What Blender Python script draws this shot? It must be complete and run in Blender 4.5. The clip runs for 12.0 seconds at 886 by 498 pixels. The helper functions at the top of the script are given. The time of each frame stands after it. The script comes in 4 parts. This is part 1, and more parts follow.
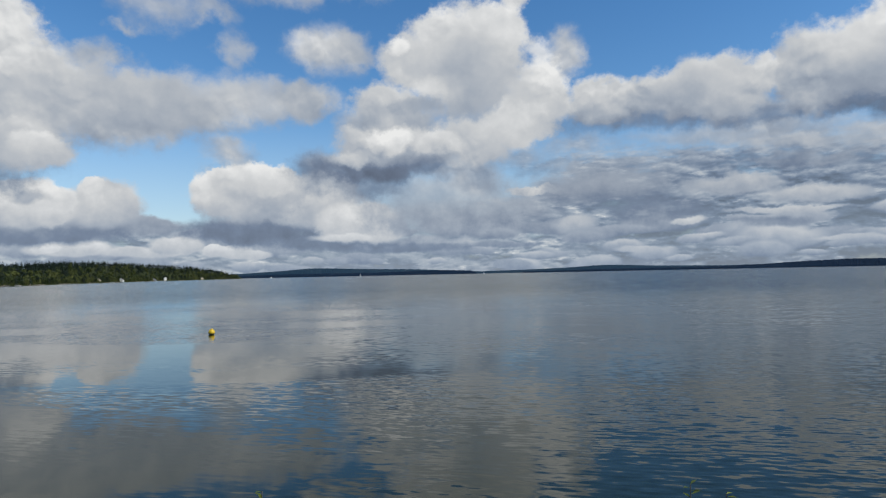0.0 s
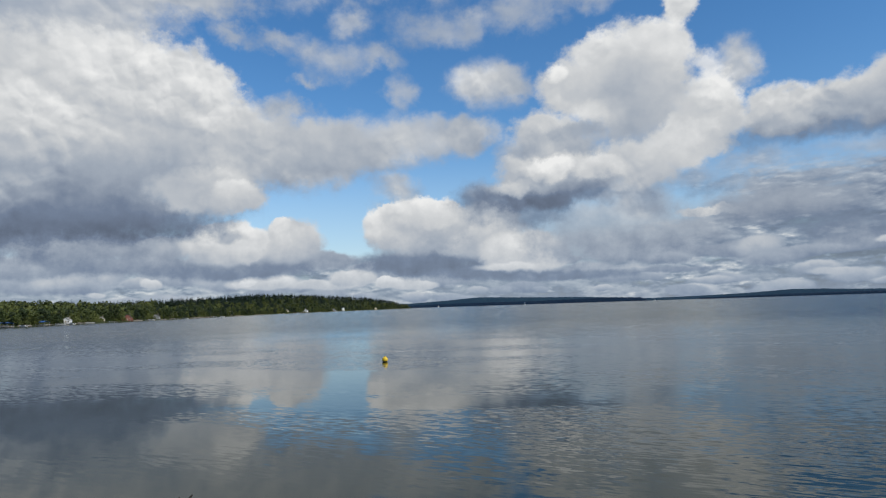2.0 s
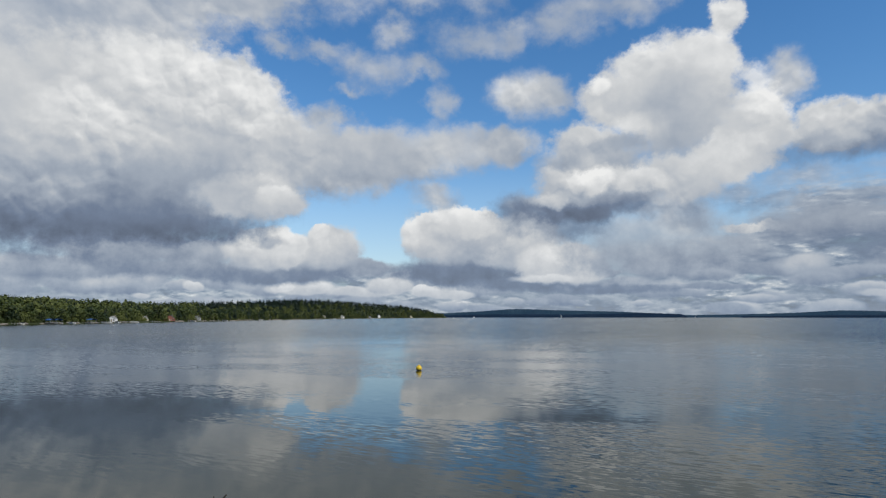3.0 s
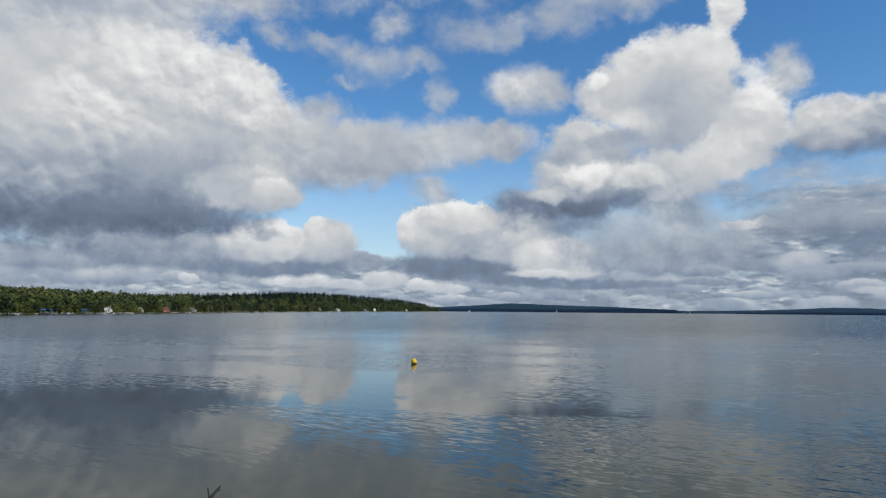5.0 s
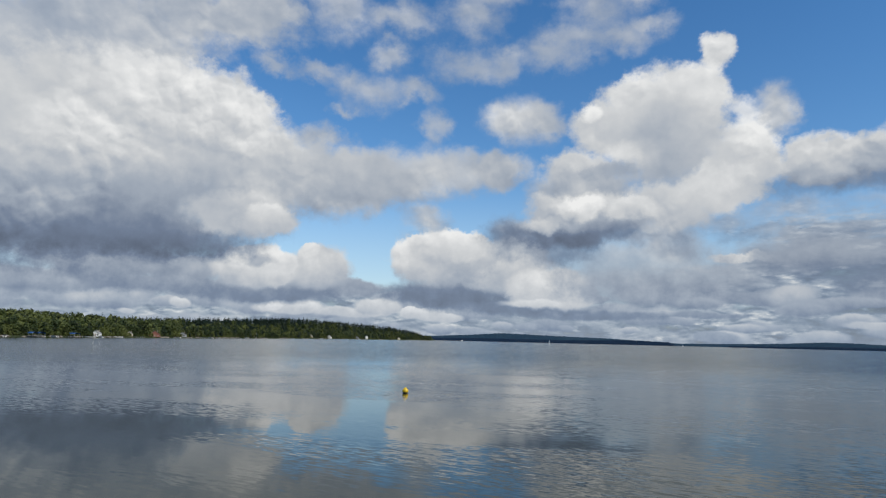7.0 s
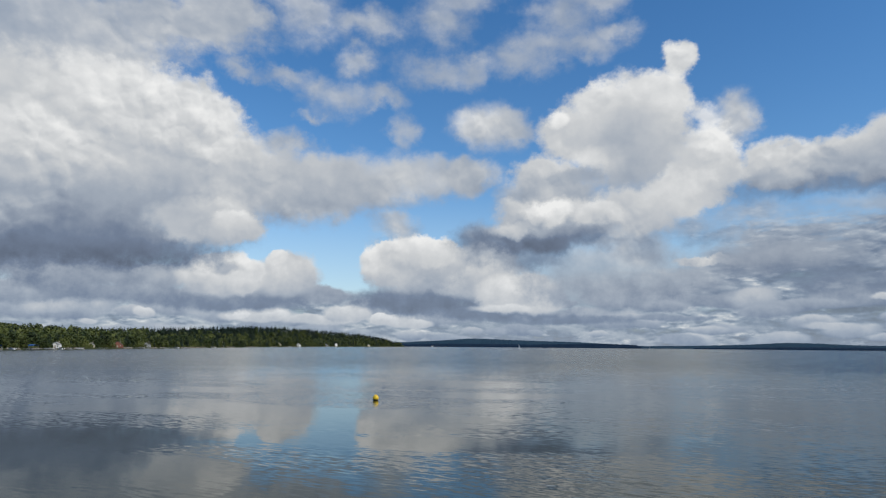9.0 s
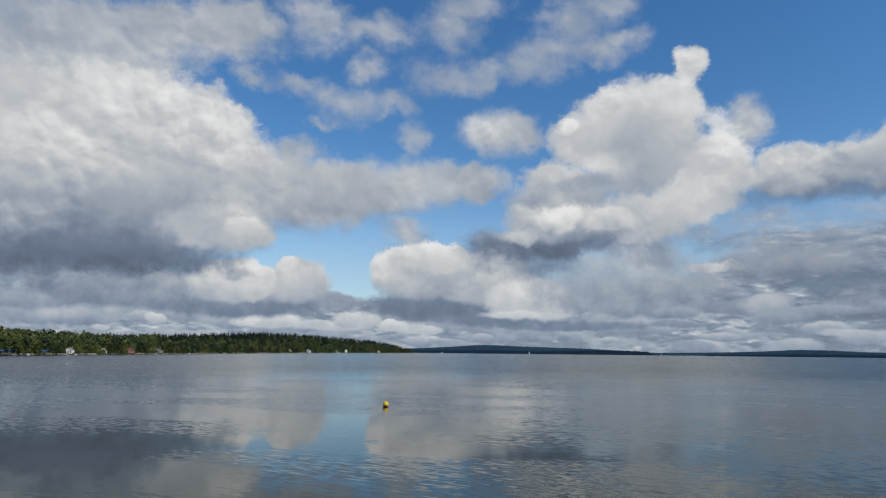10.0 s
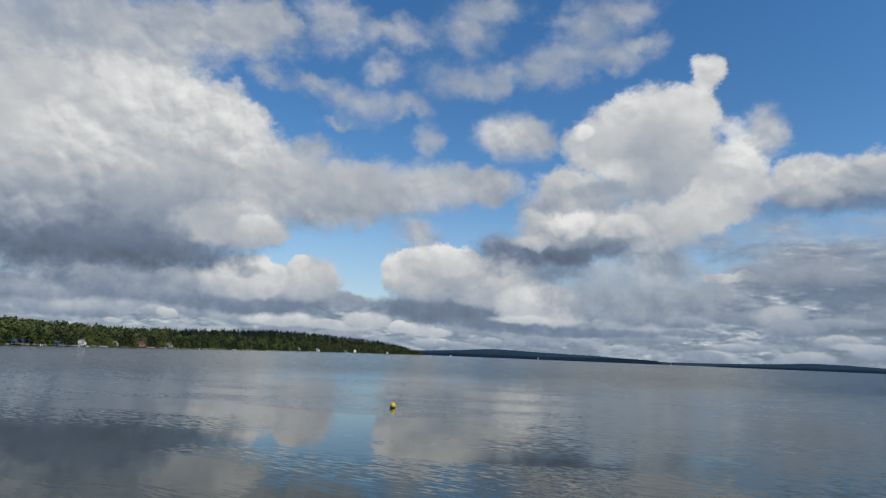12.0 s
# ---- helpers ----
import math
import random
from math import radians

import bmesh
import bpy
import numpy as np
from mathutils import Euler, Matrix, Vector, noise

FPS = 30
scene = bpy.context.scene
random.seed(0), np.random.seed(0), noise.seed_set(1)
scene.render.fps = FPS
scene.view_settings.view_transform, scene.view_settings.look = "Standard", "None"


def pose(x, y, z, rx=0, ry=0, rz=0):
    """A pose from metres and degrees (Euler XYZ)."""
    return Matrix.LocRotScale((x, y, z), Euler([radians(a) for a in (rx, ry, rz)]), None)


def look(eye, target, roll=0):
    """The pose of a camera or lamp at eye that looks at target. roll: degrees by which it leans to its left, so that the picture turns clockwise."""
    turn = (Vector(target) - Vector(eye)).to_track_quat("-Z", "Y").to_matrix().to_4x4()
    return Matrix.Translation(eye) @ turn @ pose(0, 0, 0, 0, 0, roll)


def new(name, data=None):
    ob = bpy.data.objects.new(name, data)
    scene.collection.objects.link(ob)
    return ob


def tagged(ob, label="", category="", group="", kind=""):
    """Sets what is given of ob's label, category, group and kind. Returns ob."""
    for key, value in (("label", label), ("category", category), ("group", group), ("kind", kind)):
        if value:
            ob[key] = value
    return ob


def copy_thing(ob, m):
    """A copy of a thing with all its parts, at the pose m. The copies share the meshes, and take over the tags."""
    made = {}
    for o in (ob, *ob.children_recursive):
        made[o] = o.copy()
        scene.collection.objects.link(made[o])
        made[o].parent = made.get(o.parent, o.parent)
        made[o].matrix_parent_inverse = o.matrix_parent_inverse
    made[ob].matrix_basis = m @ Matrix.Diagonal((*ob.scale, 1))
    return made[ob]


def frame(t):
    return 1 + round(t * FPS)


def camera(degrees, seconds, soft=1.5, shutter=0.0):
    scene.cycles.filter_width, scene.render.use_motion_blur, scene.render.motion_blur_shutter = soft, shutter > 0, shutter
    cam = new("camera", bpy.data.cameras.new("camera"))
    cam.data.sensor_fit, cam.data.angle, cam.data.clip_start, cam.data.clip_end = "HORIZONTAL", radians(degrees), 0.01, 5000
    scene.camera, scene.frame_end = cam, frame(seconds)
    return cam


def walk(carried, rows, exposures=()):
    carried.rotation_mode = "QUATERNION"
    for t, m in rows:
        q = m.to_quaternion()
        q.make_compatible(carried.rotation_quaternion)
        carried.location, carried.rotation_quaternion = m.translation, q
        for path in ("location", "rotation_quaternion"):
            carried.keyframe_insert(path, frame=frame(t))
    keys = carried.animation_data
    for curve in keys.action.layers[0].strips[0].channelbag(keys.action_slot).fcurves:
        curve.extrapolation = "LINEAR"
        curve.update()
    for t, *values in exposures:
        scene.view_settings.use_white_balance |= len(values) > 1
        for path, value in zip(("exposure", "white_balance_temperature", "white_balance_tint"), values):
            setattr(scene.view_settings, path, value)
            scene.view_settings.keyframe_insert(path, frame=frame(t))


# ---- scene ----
EYE = (0.0, 0.0, 4.5)


def turn(yaw, pitch, roll):
    """The camera on its spot: yaw to the left, pitch up, roll as look() takes it, in degrees."""
    a, b = radians(yaw), radians(pitch)
    way = Vector((-math.sin(a) * math.cos(b), math.cos(a) * math.cos(b), math.sin(b)))
    return look(EYE, Vector(EYE) + 100 * way, roll)


cam = camera(69.3, 12.0, soft=1.25)
walk(cam, [
    (0.0, turn(-10.66, 2.20, -1.16)), (0.5, turn(-8.56, 2.82, -1.68)), (1.0, turn(-5.21, 2.93, -2.75)),
    (1.5, turn(-0.59, 5.17, -0.49)), (2.0, turn(3.82, 5.11, -1.83)), (2.5, turn(6.93, 5.64, -3.45)),
    (3.0, turn(7.12, 6.04, -0.01)), (3.2, turn(7.65, 4.99, -1.61)), (4.8, turn(6.24, 4.74, 0.91)),
    (5.0, turn(6.77, 5.49, 0.50)), (5.5, turn(4.89, 7.51, -0.52)), (6.0, turn(5.52, 6.42, -0.25)),
    (6.5, turn(7.14, 5.09, -0.40)), (7.0, turn(6.25, 8.05, 1.38)), (7.5, turn(4.65, 8.47, 1.69)),
    (7.7, turn(3.88, 7.98, 0.71)), (9.3, turn(3.37, 9.04, 0.39)), (9.5, turn(3.56, 9.28, 0.02)),
    (10.0, turn(4.40, 9.16, 0.60)), (10.5, turn(4.45, 9.02, 0.46)), (11.0, turn(5.34, 8.34, 0.76)),
    (11.5, turn(5.00, 8.71, 1.10)), (12.0, turn(5.43, 9.38, 2.34)),
], exposures=[(0.0, -0.08), (1.5, -0.04), (9.3, -0.04), (10.0, -0.18), (12.0, -0.18)])

# ---- sky, sun ----
SUN_ELEVATION, SUN_AZIMUTH = 42.0, 118.0  # azimuth clockwise from the way ahead (+y)
SKY_STRENGTH, SUN_STRENGTH = 0.1, 3.4

# Heaps from back to front: azimuth in radians clockwise from +y, tangent of elevation, half width, half height,
# brightness above and below, softness of the rim
BIG_BODY = [
    (-0.789, 0.2401, 0.133, 0.1199, 0.72, 0.40, 0.40), (-0.664, 0.2307, 0.210, 0.1465, 0.78, 0.45, 0.30), (-0.573, 0.2838, 0.177, 0.1155, 0.82, 0.66, 0.25), (-0.565, 0.3480, 0.080, 0.0547, 0.78, 0.74, 0.20),
    (-0.477, 0.3177, 0.094, 0.0827, 0.79, 0.68, 0.18), (-0.425, 0.3369, 0.050, 0.0428, 0.78, 0.70, 0.12), (-0.394, 0.2596, 0.098, 0.0706, 0.72, 0.60, 0.25)]
BIG_BASE = [
    (-0.547, 0.1959, 0.165, 0.0449, 0.64, 0.42, 0.50), (-0.754, 0.1381, 0.155, 0.0438, 0.52, 0.30, 0.50), (-0.620, 0.1475, 0.205, 0.0387, 0.50, 0.24, 0.40), (-0.500, 0.1375, 0.086, 0.0230, 0.42, 0.28, 0.50),
    (-0.420, 0.1838, 0.076, 0.0361, 0.72, 0.60, 0.20), (-0.379, 0.1728, 0.041, 0.0243, 0.82, 0.64, 0.12)]
ARM = [
    (-0.024, 0.2685, 0.050, 0.0259, 0.62, 0.56, 0.35), (-0.088, 0.2649, 0.072, 0.0297, 0.70, 0.56, 0.40), (-0.169, 0.2601, 0.098, 0.0415, 0.73, 0.57, 0.40), (-0.283, 0.2298, 0.086, 0.0451, 0.70, 0.52, 0.35),
    (-0.249, 0.2473, 0.114, 0.0510, 0.73, 0.54, 0.30), (-0.335, 0.2544, 0.051, 0.0493, 0.68, 0.58, 0.40), (-0.318, 0.3190, 0.026, 0.0128, 0.62, 0.56, 0.70)]
LOW_LEFT = [
    (-0.526, 0.0676, 0.137, 0.0120, 0.50, 0.38, 0.40), (-0.654, 0.0642, 0.044, 0.0111, 0.58, 0.46, 0.35), (-0.380, 0.0641, 0.113, 0.0143, 0.42, 0.34, 0.40), (-0.549, 0.0972, 0.149, 0.0238, 0.62, 0.46, 0.30),
    (-0.618, 0.1051, 0.092, 0.0115, 0.66, 0.50, 0.25), (-0.298, 0.1054, 0.049, 0.0331, 0.74, 0.60, 0.20), (-0.318, 0.1312, 0.017, 0.0105, 0.86, 0.72, 0.15), (-0.397, 0.1035, 0.064, 0.0322, 0.88, 0.60, 0.14),
    (-0.418, 0.1157, 0.033, 0.0186, 0.88, 0.70, 0.12), (-0.365, 0.1026, 0.029, 0.0299, 0.86, 0.66, 0.12), (-0.394, 0.1138, 0.021, 0.0077, 0.58, 0.56, 0.50)]
HORIZON_LEFT = [
    (-0.246, 0.0380, 0.060, 0.0078, 0.80, 0.66, 0.20), (-0.339, 0.0441, 0.053, 0.0110, 0.90, 0.66, 0.14), (-0.367, 0.0448, 0.018, 0.0076, 0.97, 0.75, 0.12), (-0.208, 0.0483, 0.039, 0.0131, 0.82, 0.62, 0.15),
    (-0.155, 0.0419, 0.016, 0.0105, 0.90, 0.70, 0.12), (-0.129, 0.0400, 0.025, 0.0114, 0.88, 0.66, 0.12), (-0.098, 0.0337, 0.022, 0.0070, 0.80, 0.65, 0.20), (-0.496, 0.0440, 0.013, 0.0072, 0.86, 0.64, 0.20),
    (-0.582, 0.0585, 0.017, 0.0070, 0.74, 0.60, 0.30), (-0.563, 0.0301, 0.012, 0.0039, 0.76, 0.65, 0.25), (-0.608, 0.0465, 0.033, 0.0061, 0.66, 0.55, 0.35)]
FOOT = [
    (0.110, 0.0415, 0.109, 0.0069, 0.42, 0.34, 0.40), (-0.002, 0.0536, 0.130, 0.0123, 0.42, 0.32, 0.35), (-0.098, 0.0732, 0.095, 0.0212, 0.42, 0.27, 0.35), (0.017, 0.1310, 0.044, 0.0267, 0.82, 0.68, 0.20),
    (-0.018, 0.1139, 0.084, 0.0392, 0.82, 0.58, 0.16), (0.060, 0.0815, 0.069, 0.0315, 0.84, 0.66, 0.15), (0.101, 0.0710, 0.027, 0.0191, 0.86, 0.72, 0.30), (0.042, 0.0591, 0.056, 0.0061, 0.84, 0.74, 0.40),
    (-0.107, 0.1266, 0.081, 0.0430, 0.84, 0.52, 0.14), (-0.142, 0.1285, 0.046, 0.0322, 0.87, 0.60, 0.14), (-0.080, 0.1461, 0.044, 0.0252, 0.93, 0.72, 0.14), (-0.155, 0.1464, 0.016, 0.0144, 0.88, 0.74, 0.12)]
TOWER_BASE = [
    (0.196, 0.1120, 0.122, 0.0385, 0.62, 0.50, 0.45), (0.170, 0.0829, 0.091, 0.0257, 0.58, 0.46, 0.45), (0.291, 0.0951, 0.069, 0.0206, 0.56, 0.44, 0.45), (0.430, 0.1266, 0.101, 0.0234, 0.58, 0.46, 0.50),
    (0.238, 0.1484, 0.040, 0.0273, 0.60, 0.54, 0.50), (0.070, 0.1385, 0.052, 0.0195, 0.46, 0.40, 0.50), (0.157, 0.1642, 0.097, 0.0175, 0.48, 0.40, 0.45), (-0.004, 0.1629, 0.037, 0.0270, 0.46, 0.38, 0.50),
    (0.071, 0.1679, 0.097, 0.0232, 0.42, 0.30, 0.35), (-0.142, 0.1870, 0.027, 0.0145, 0.66, 0.60, 0.70)]
TOWER = [
    (0.381, 0.3358, 0.028, 0.0354, 0.66, 0.60, 0.45), (0.306, 0.4412, 0.024, 0.0322, 0.80, 0.70, 0.15), (0.293, 0.4492, 0.011, 0.0153, 0.78, 0.74, 0.50), (0.320, 0.4528, 0.011, 0.0125, 0.78, 0.74, 0.50),
    (0.138, 0.3385, 0.048, 0.0414, 0.76, 0.66, 0.20), (0.223, 0.3390, 0.099, 0.0855, 0.80, 0.62, 0.14), (0.191, 0.3912, 0.038, 0.0313, 0.82, 0.74, 0.12), (0.275, 0.3906, 0.047, 0.0340, 0.82, 0.74, 0.12),
    (0.119, 0.3596, 0.015, 0.0139, 0.96, 0.80, 0.35), (0.096, 0.2634, 0.051, 0.0383, 0.76, 0.62, 0.18), (0.347, 0.2730, 0.039, 0.0590, 0.84, 0.70, 0.18)]
TOWER_LOW = [
    (0.108, 0.2337, 0.074, 0.0433, 0.66, 0.50, 0.35), (0.252, 0.2688, 0.089, 0.0525, 0.68, 0.58, 0.40), (0.306, 0.2353, 0.052, 0.0408, 0.84, 0.70, 0.15), (0.233, 0.2049, 0.069, 0.0390, 0.80, 0.60, 0.20),
    (0.107, 0.2022, 0.078, 0.0304, 0.80, 0.50, 0.20), (0.045, 0.1813, 0.032, 0.0126, 0.80, 0.62, 0.40), (0.098, 0.2089, 0.035, 0.0198, 0.88, 0.68, 0.20), (0.183, 0.2023, 0.038, 0.0229, 0.86, 0.66, 0.20)]
TOWER_LIGHTS = [
    (0.157, 0.1791, 0.051, 0.0123, 0.48, 0.40, 0.50), (0.179, 0.2901, 0.036, 0.0180, 0.94, 0.76, 0.60), (0.205, 0.3022, 0.025, 0.0126, 0.86, 0.76, 0.60), (0.345, 0.3109, 0.018, 0.0239, 0.93, 0.82, 0.60),
    (0.340, 0.3446, 0.015, 0.0121, 0.88, 0.80, 0.60), (0.238, 0.3102, 0.049, 0.0222, 0.72, 0.66, 0.60), (0.317, 0.2830, 0.023, 0.0343, 0.74, 0.68, 0.60), (0.144, 0.2649, 0.039, 0.0108, 0.56, 0.54, 0.50)]
PUFFS = [
    (0.045, 0.3573, 0.029, 0.0235, 0.66, 0.60, 0.50), (0.011, 0.3514, 0.049, 0.0358, 0.73, 0.62, 0.50), (-0.012, 0.3495, 0.033, 0.0283, 0.75, 0.66, 0.40)]
BANK = [
    (0.927, 0.2792, 0.073, 0.0992, 0.75, 0.45, 0.25), (0.843, 0.2876, 0.067, 0.0852, 0.80, 0.45, 0.20), (0.783, 0.2757, 0.055, 0.0607, 0.82, 0.46, 0.15), (0.719, 0.2693, 0.058, 0.0617, 0.80, 0.46, 0.15),
    (0.654, 0.2726, 0.021, 0.0304, 0.82, 0.60, 0.14), (0.599, 0.2629, 0.069, 0.0509, 0.82, 0.48, 0.15), (0.533, 0.2578, 0.053, 0.0379, 0.78, 0.46, 0.15), (0.423, 0.2540, 0.044, 0.0331, 0.78, 0.46, 0.18),
    (0.460, 0.2534, 0.041, 0.0345, 0.78, 0.44, 0.18)]
BANK_BASE = [
    (0.528, 0.2271, 0.149, 0.0202, 0.46, 0.34, 0.50), (0.655, 0.2162, 0.099, 0.0191, 0.44, 0.32, 0.50), (0.769, 0.2186, 0.046, 0.0179, 0.36, 0.24, 0.45), (0.829, 0.2153, 0.057, 0.0257, 0.36, 0.26, 0.40),
    (0.633, 0.1909, 0.137, 0.0129, 0.62, 0.52, 0.50), (0.682, 0.1717, 0.055, 0.0102, 0.68, 0.56, 0.40), (0.708, 0.1454, 0.073, 0.0100, 0.46, 0.42, 0.50), (0.779, 0.1685, 0.037, 0.0133, 0.62, 0.56, 0.50)]
STREAKS = [
    (0.334, 0.1261, 0.043, 0.0061, 0.90, 0.72, 0.25), (0.392, 0.0732, 0.027, 0.0138, 0.72, 0.58, 0.60), (0.516, 0.0875, 0.063, 0.0167, 0.44, 0.38, 0.45), (0.616, 0.1142, 0.066, 0.0145, 0.66, 0.52, 0.40),
    (0.720, 0.0982, 0.066, 0.0122, 0.70, 0.55, 0.40), (0.685, 0.0791, 0.075, 0.0047, 0.72, 0.60, 0.30), (0.664, 0.0624, 0.042, 0.0071, 0.40, 0.40, 0.45), (0.554, 0.0706, 0.023, 0.0049, 0.78, 0.64, 0.30),
    (0.482, 0.0316, 0.032, 0.0051, 0.72, 0.60, 0.30), (0.262, 0.0446, 0.079, 0.0044, 0.42, 0.38, 0.40), (0.218, 0.0474, 0.021, 0.0079, 0.74, 0.60, 0.50), (0.749, 0.0373, 0.038, 0.0037, 0.70, 0.60, 0.35),
    (0.419, 0.1283, 0.050, 0.0086, 0.62, 0.54, 0.50)]
HEAPS = STREAKS + BANK_BASE + BANK + HORIZON_LEFT + LOW_LEFT + FOOT + ARM + BIG_BODY + BIG_BASE + TOWER_BASE + TOWER + TOWER_LOW + TOWER_LIGHTS + PUFFS
WISPS = [
    (-0.224, 0.399, 0.047, 0.035), (-0.270, 0.410, 0.037, 0.026), (-0.315, 0.427, 0.037, 0.015), (-0.200, 0.464, 0.027, 0.024),
    (-0.160, 0.403, 0.039, 0.017), (-0.276, 0.359, 0.020, 0.012), (-0.122, 0.348, 0.019, 0.028), (-0.070, 0.456, 0.067, 0.029),
    (-0.015, 0.456, 0.048, 0.024), (0.059, 0.466, 0.049, 0.029), (0.104, 0.483, 0.056, 0.031), (0.167, 0.488, 0.054, 0.025),
    (0.210, 0.503, 0.045, 0.019)]
HIGH_WISPS = [
    (0.318, 0.181, 0.045, 0.022), (0.386, 0.191, 0.049, 0.021), (0.369, 0.156, 0.063, 0.016), (0.351, 0.224, 0.022, 0.013),
    (-0.184, 0.529, 0.057, 0.027), (-0.063, 0.535, 0.049, 0.032), (-0.277, 0.530, 0.058, 0.041), (-0.297, 0.552, 0.056, 0.031),
    (-0.035, 0.565, 0.058, 0.027), (0.131, 0.539, 0.055, 0.041), (0.185, 0.564, 0.054, 0.031), (0.051, 0.351, 0.033, 0.019),
    (-0.300, 0.312, 0.036, 0.011), (-0.133, 0.177, 0.037, 0.017), (0.380, 0.342, 0.021, 0.026), (0.397, 0.319, 0.018, 0.027),
    (-0.386, 0.427, 0.034, 0.015)]
VEIL = [
    (-0.686, 0.405, 0.152, 0.105), (-0.605, 0.445, 0.137, 0.073), (-0.475, 0.485, 0.122, 0.051), (-0.419, 0.516, 0.072, 0.047),
    (-0.693, 0.345, 0.110, 0.079), (-0.822, 0.347, 0.136, 0.144), (-0.564, 0.412, 0.075, 0.034)]


class Nodes:
    """Short hand for building a node tree."""

    def __init__(self, tree):
        self.tree = tree
        tree.nodes.clear()

    def add(self, kind, inputs=(), **settings):
        node = self.tree.nodes.new(kind)
        for key, value in settings.items():
            setattr(node, key, value)
        for key, value in dict(inputs).items():
            if isinstance(value, bpy.types.NodeSocket):
                self.tree.links.new(value, node.inputs[key])
            else:
                node.inputs[key].default_value = value
        return node

    def math(self, op, *values, clamp=False):
        return self.add("ShaderNodeMath", enumerate(values), operation=op, use_clamp=clamp).outputs[0]

    def vec(self, op, *values):
        node = self.add("ShaderNodeVectorMath", enumerate(values), operation=op)
        return node.outputs["Value" if op in ("LENGTH", "DOT_PRODUCT", "DISTANCE") else "Vector"]

    def scale(self, v, k):
        return self.add("ShaderNodeVectorMath", {"Vector": v, "Scale": k}, operation="SCALE").outputs[0]

    def xyz(self, x=0.0, y=0.0, z=0.0):
        return self.add("ShaderNodeCombineXYZ", enumerate((x, y, z))).outputs[0]

    def ease(self, value, low, high, to_low=0.0, to_high=1.0):
        return self.add("ShaderNodeMapRange", {0: value, 1: low, 2: high, 3: to_low, 4: to_high}, interpolation_type="SMOOTHSTEP", clamp=False).outputs[0]

    def noise(self, v, size, detail=4.0, rough=0.55, out=0):
        return self.add("ShaderNodeTexNoise", {"Vector": v, "Scale": size, "Detail": detail, "Roughness": rough}).outputs[out]

    def ramp(self, value, *stops):
        node = self.add("ShaderNodeValToRGB", {0: value})
        marks = node.color_ramp.elements
        while len(marks) < len(stops):
            marks.new(0.5)
        for mark, (place, colour) in zip(marks, stops):
            mark.position, mark.color = place, (*colour, 1)
        return node.outputs[0]

    def mix(self, k, a, b, how="MIX"):
        node = self.add("ShaderNodeMix", {0: k, 6: a, 7: b}, data_type="RGBA", blend_type=how)
        return node.outputs[2]


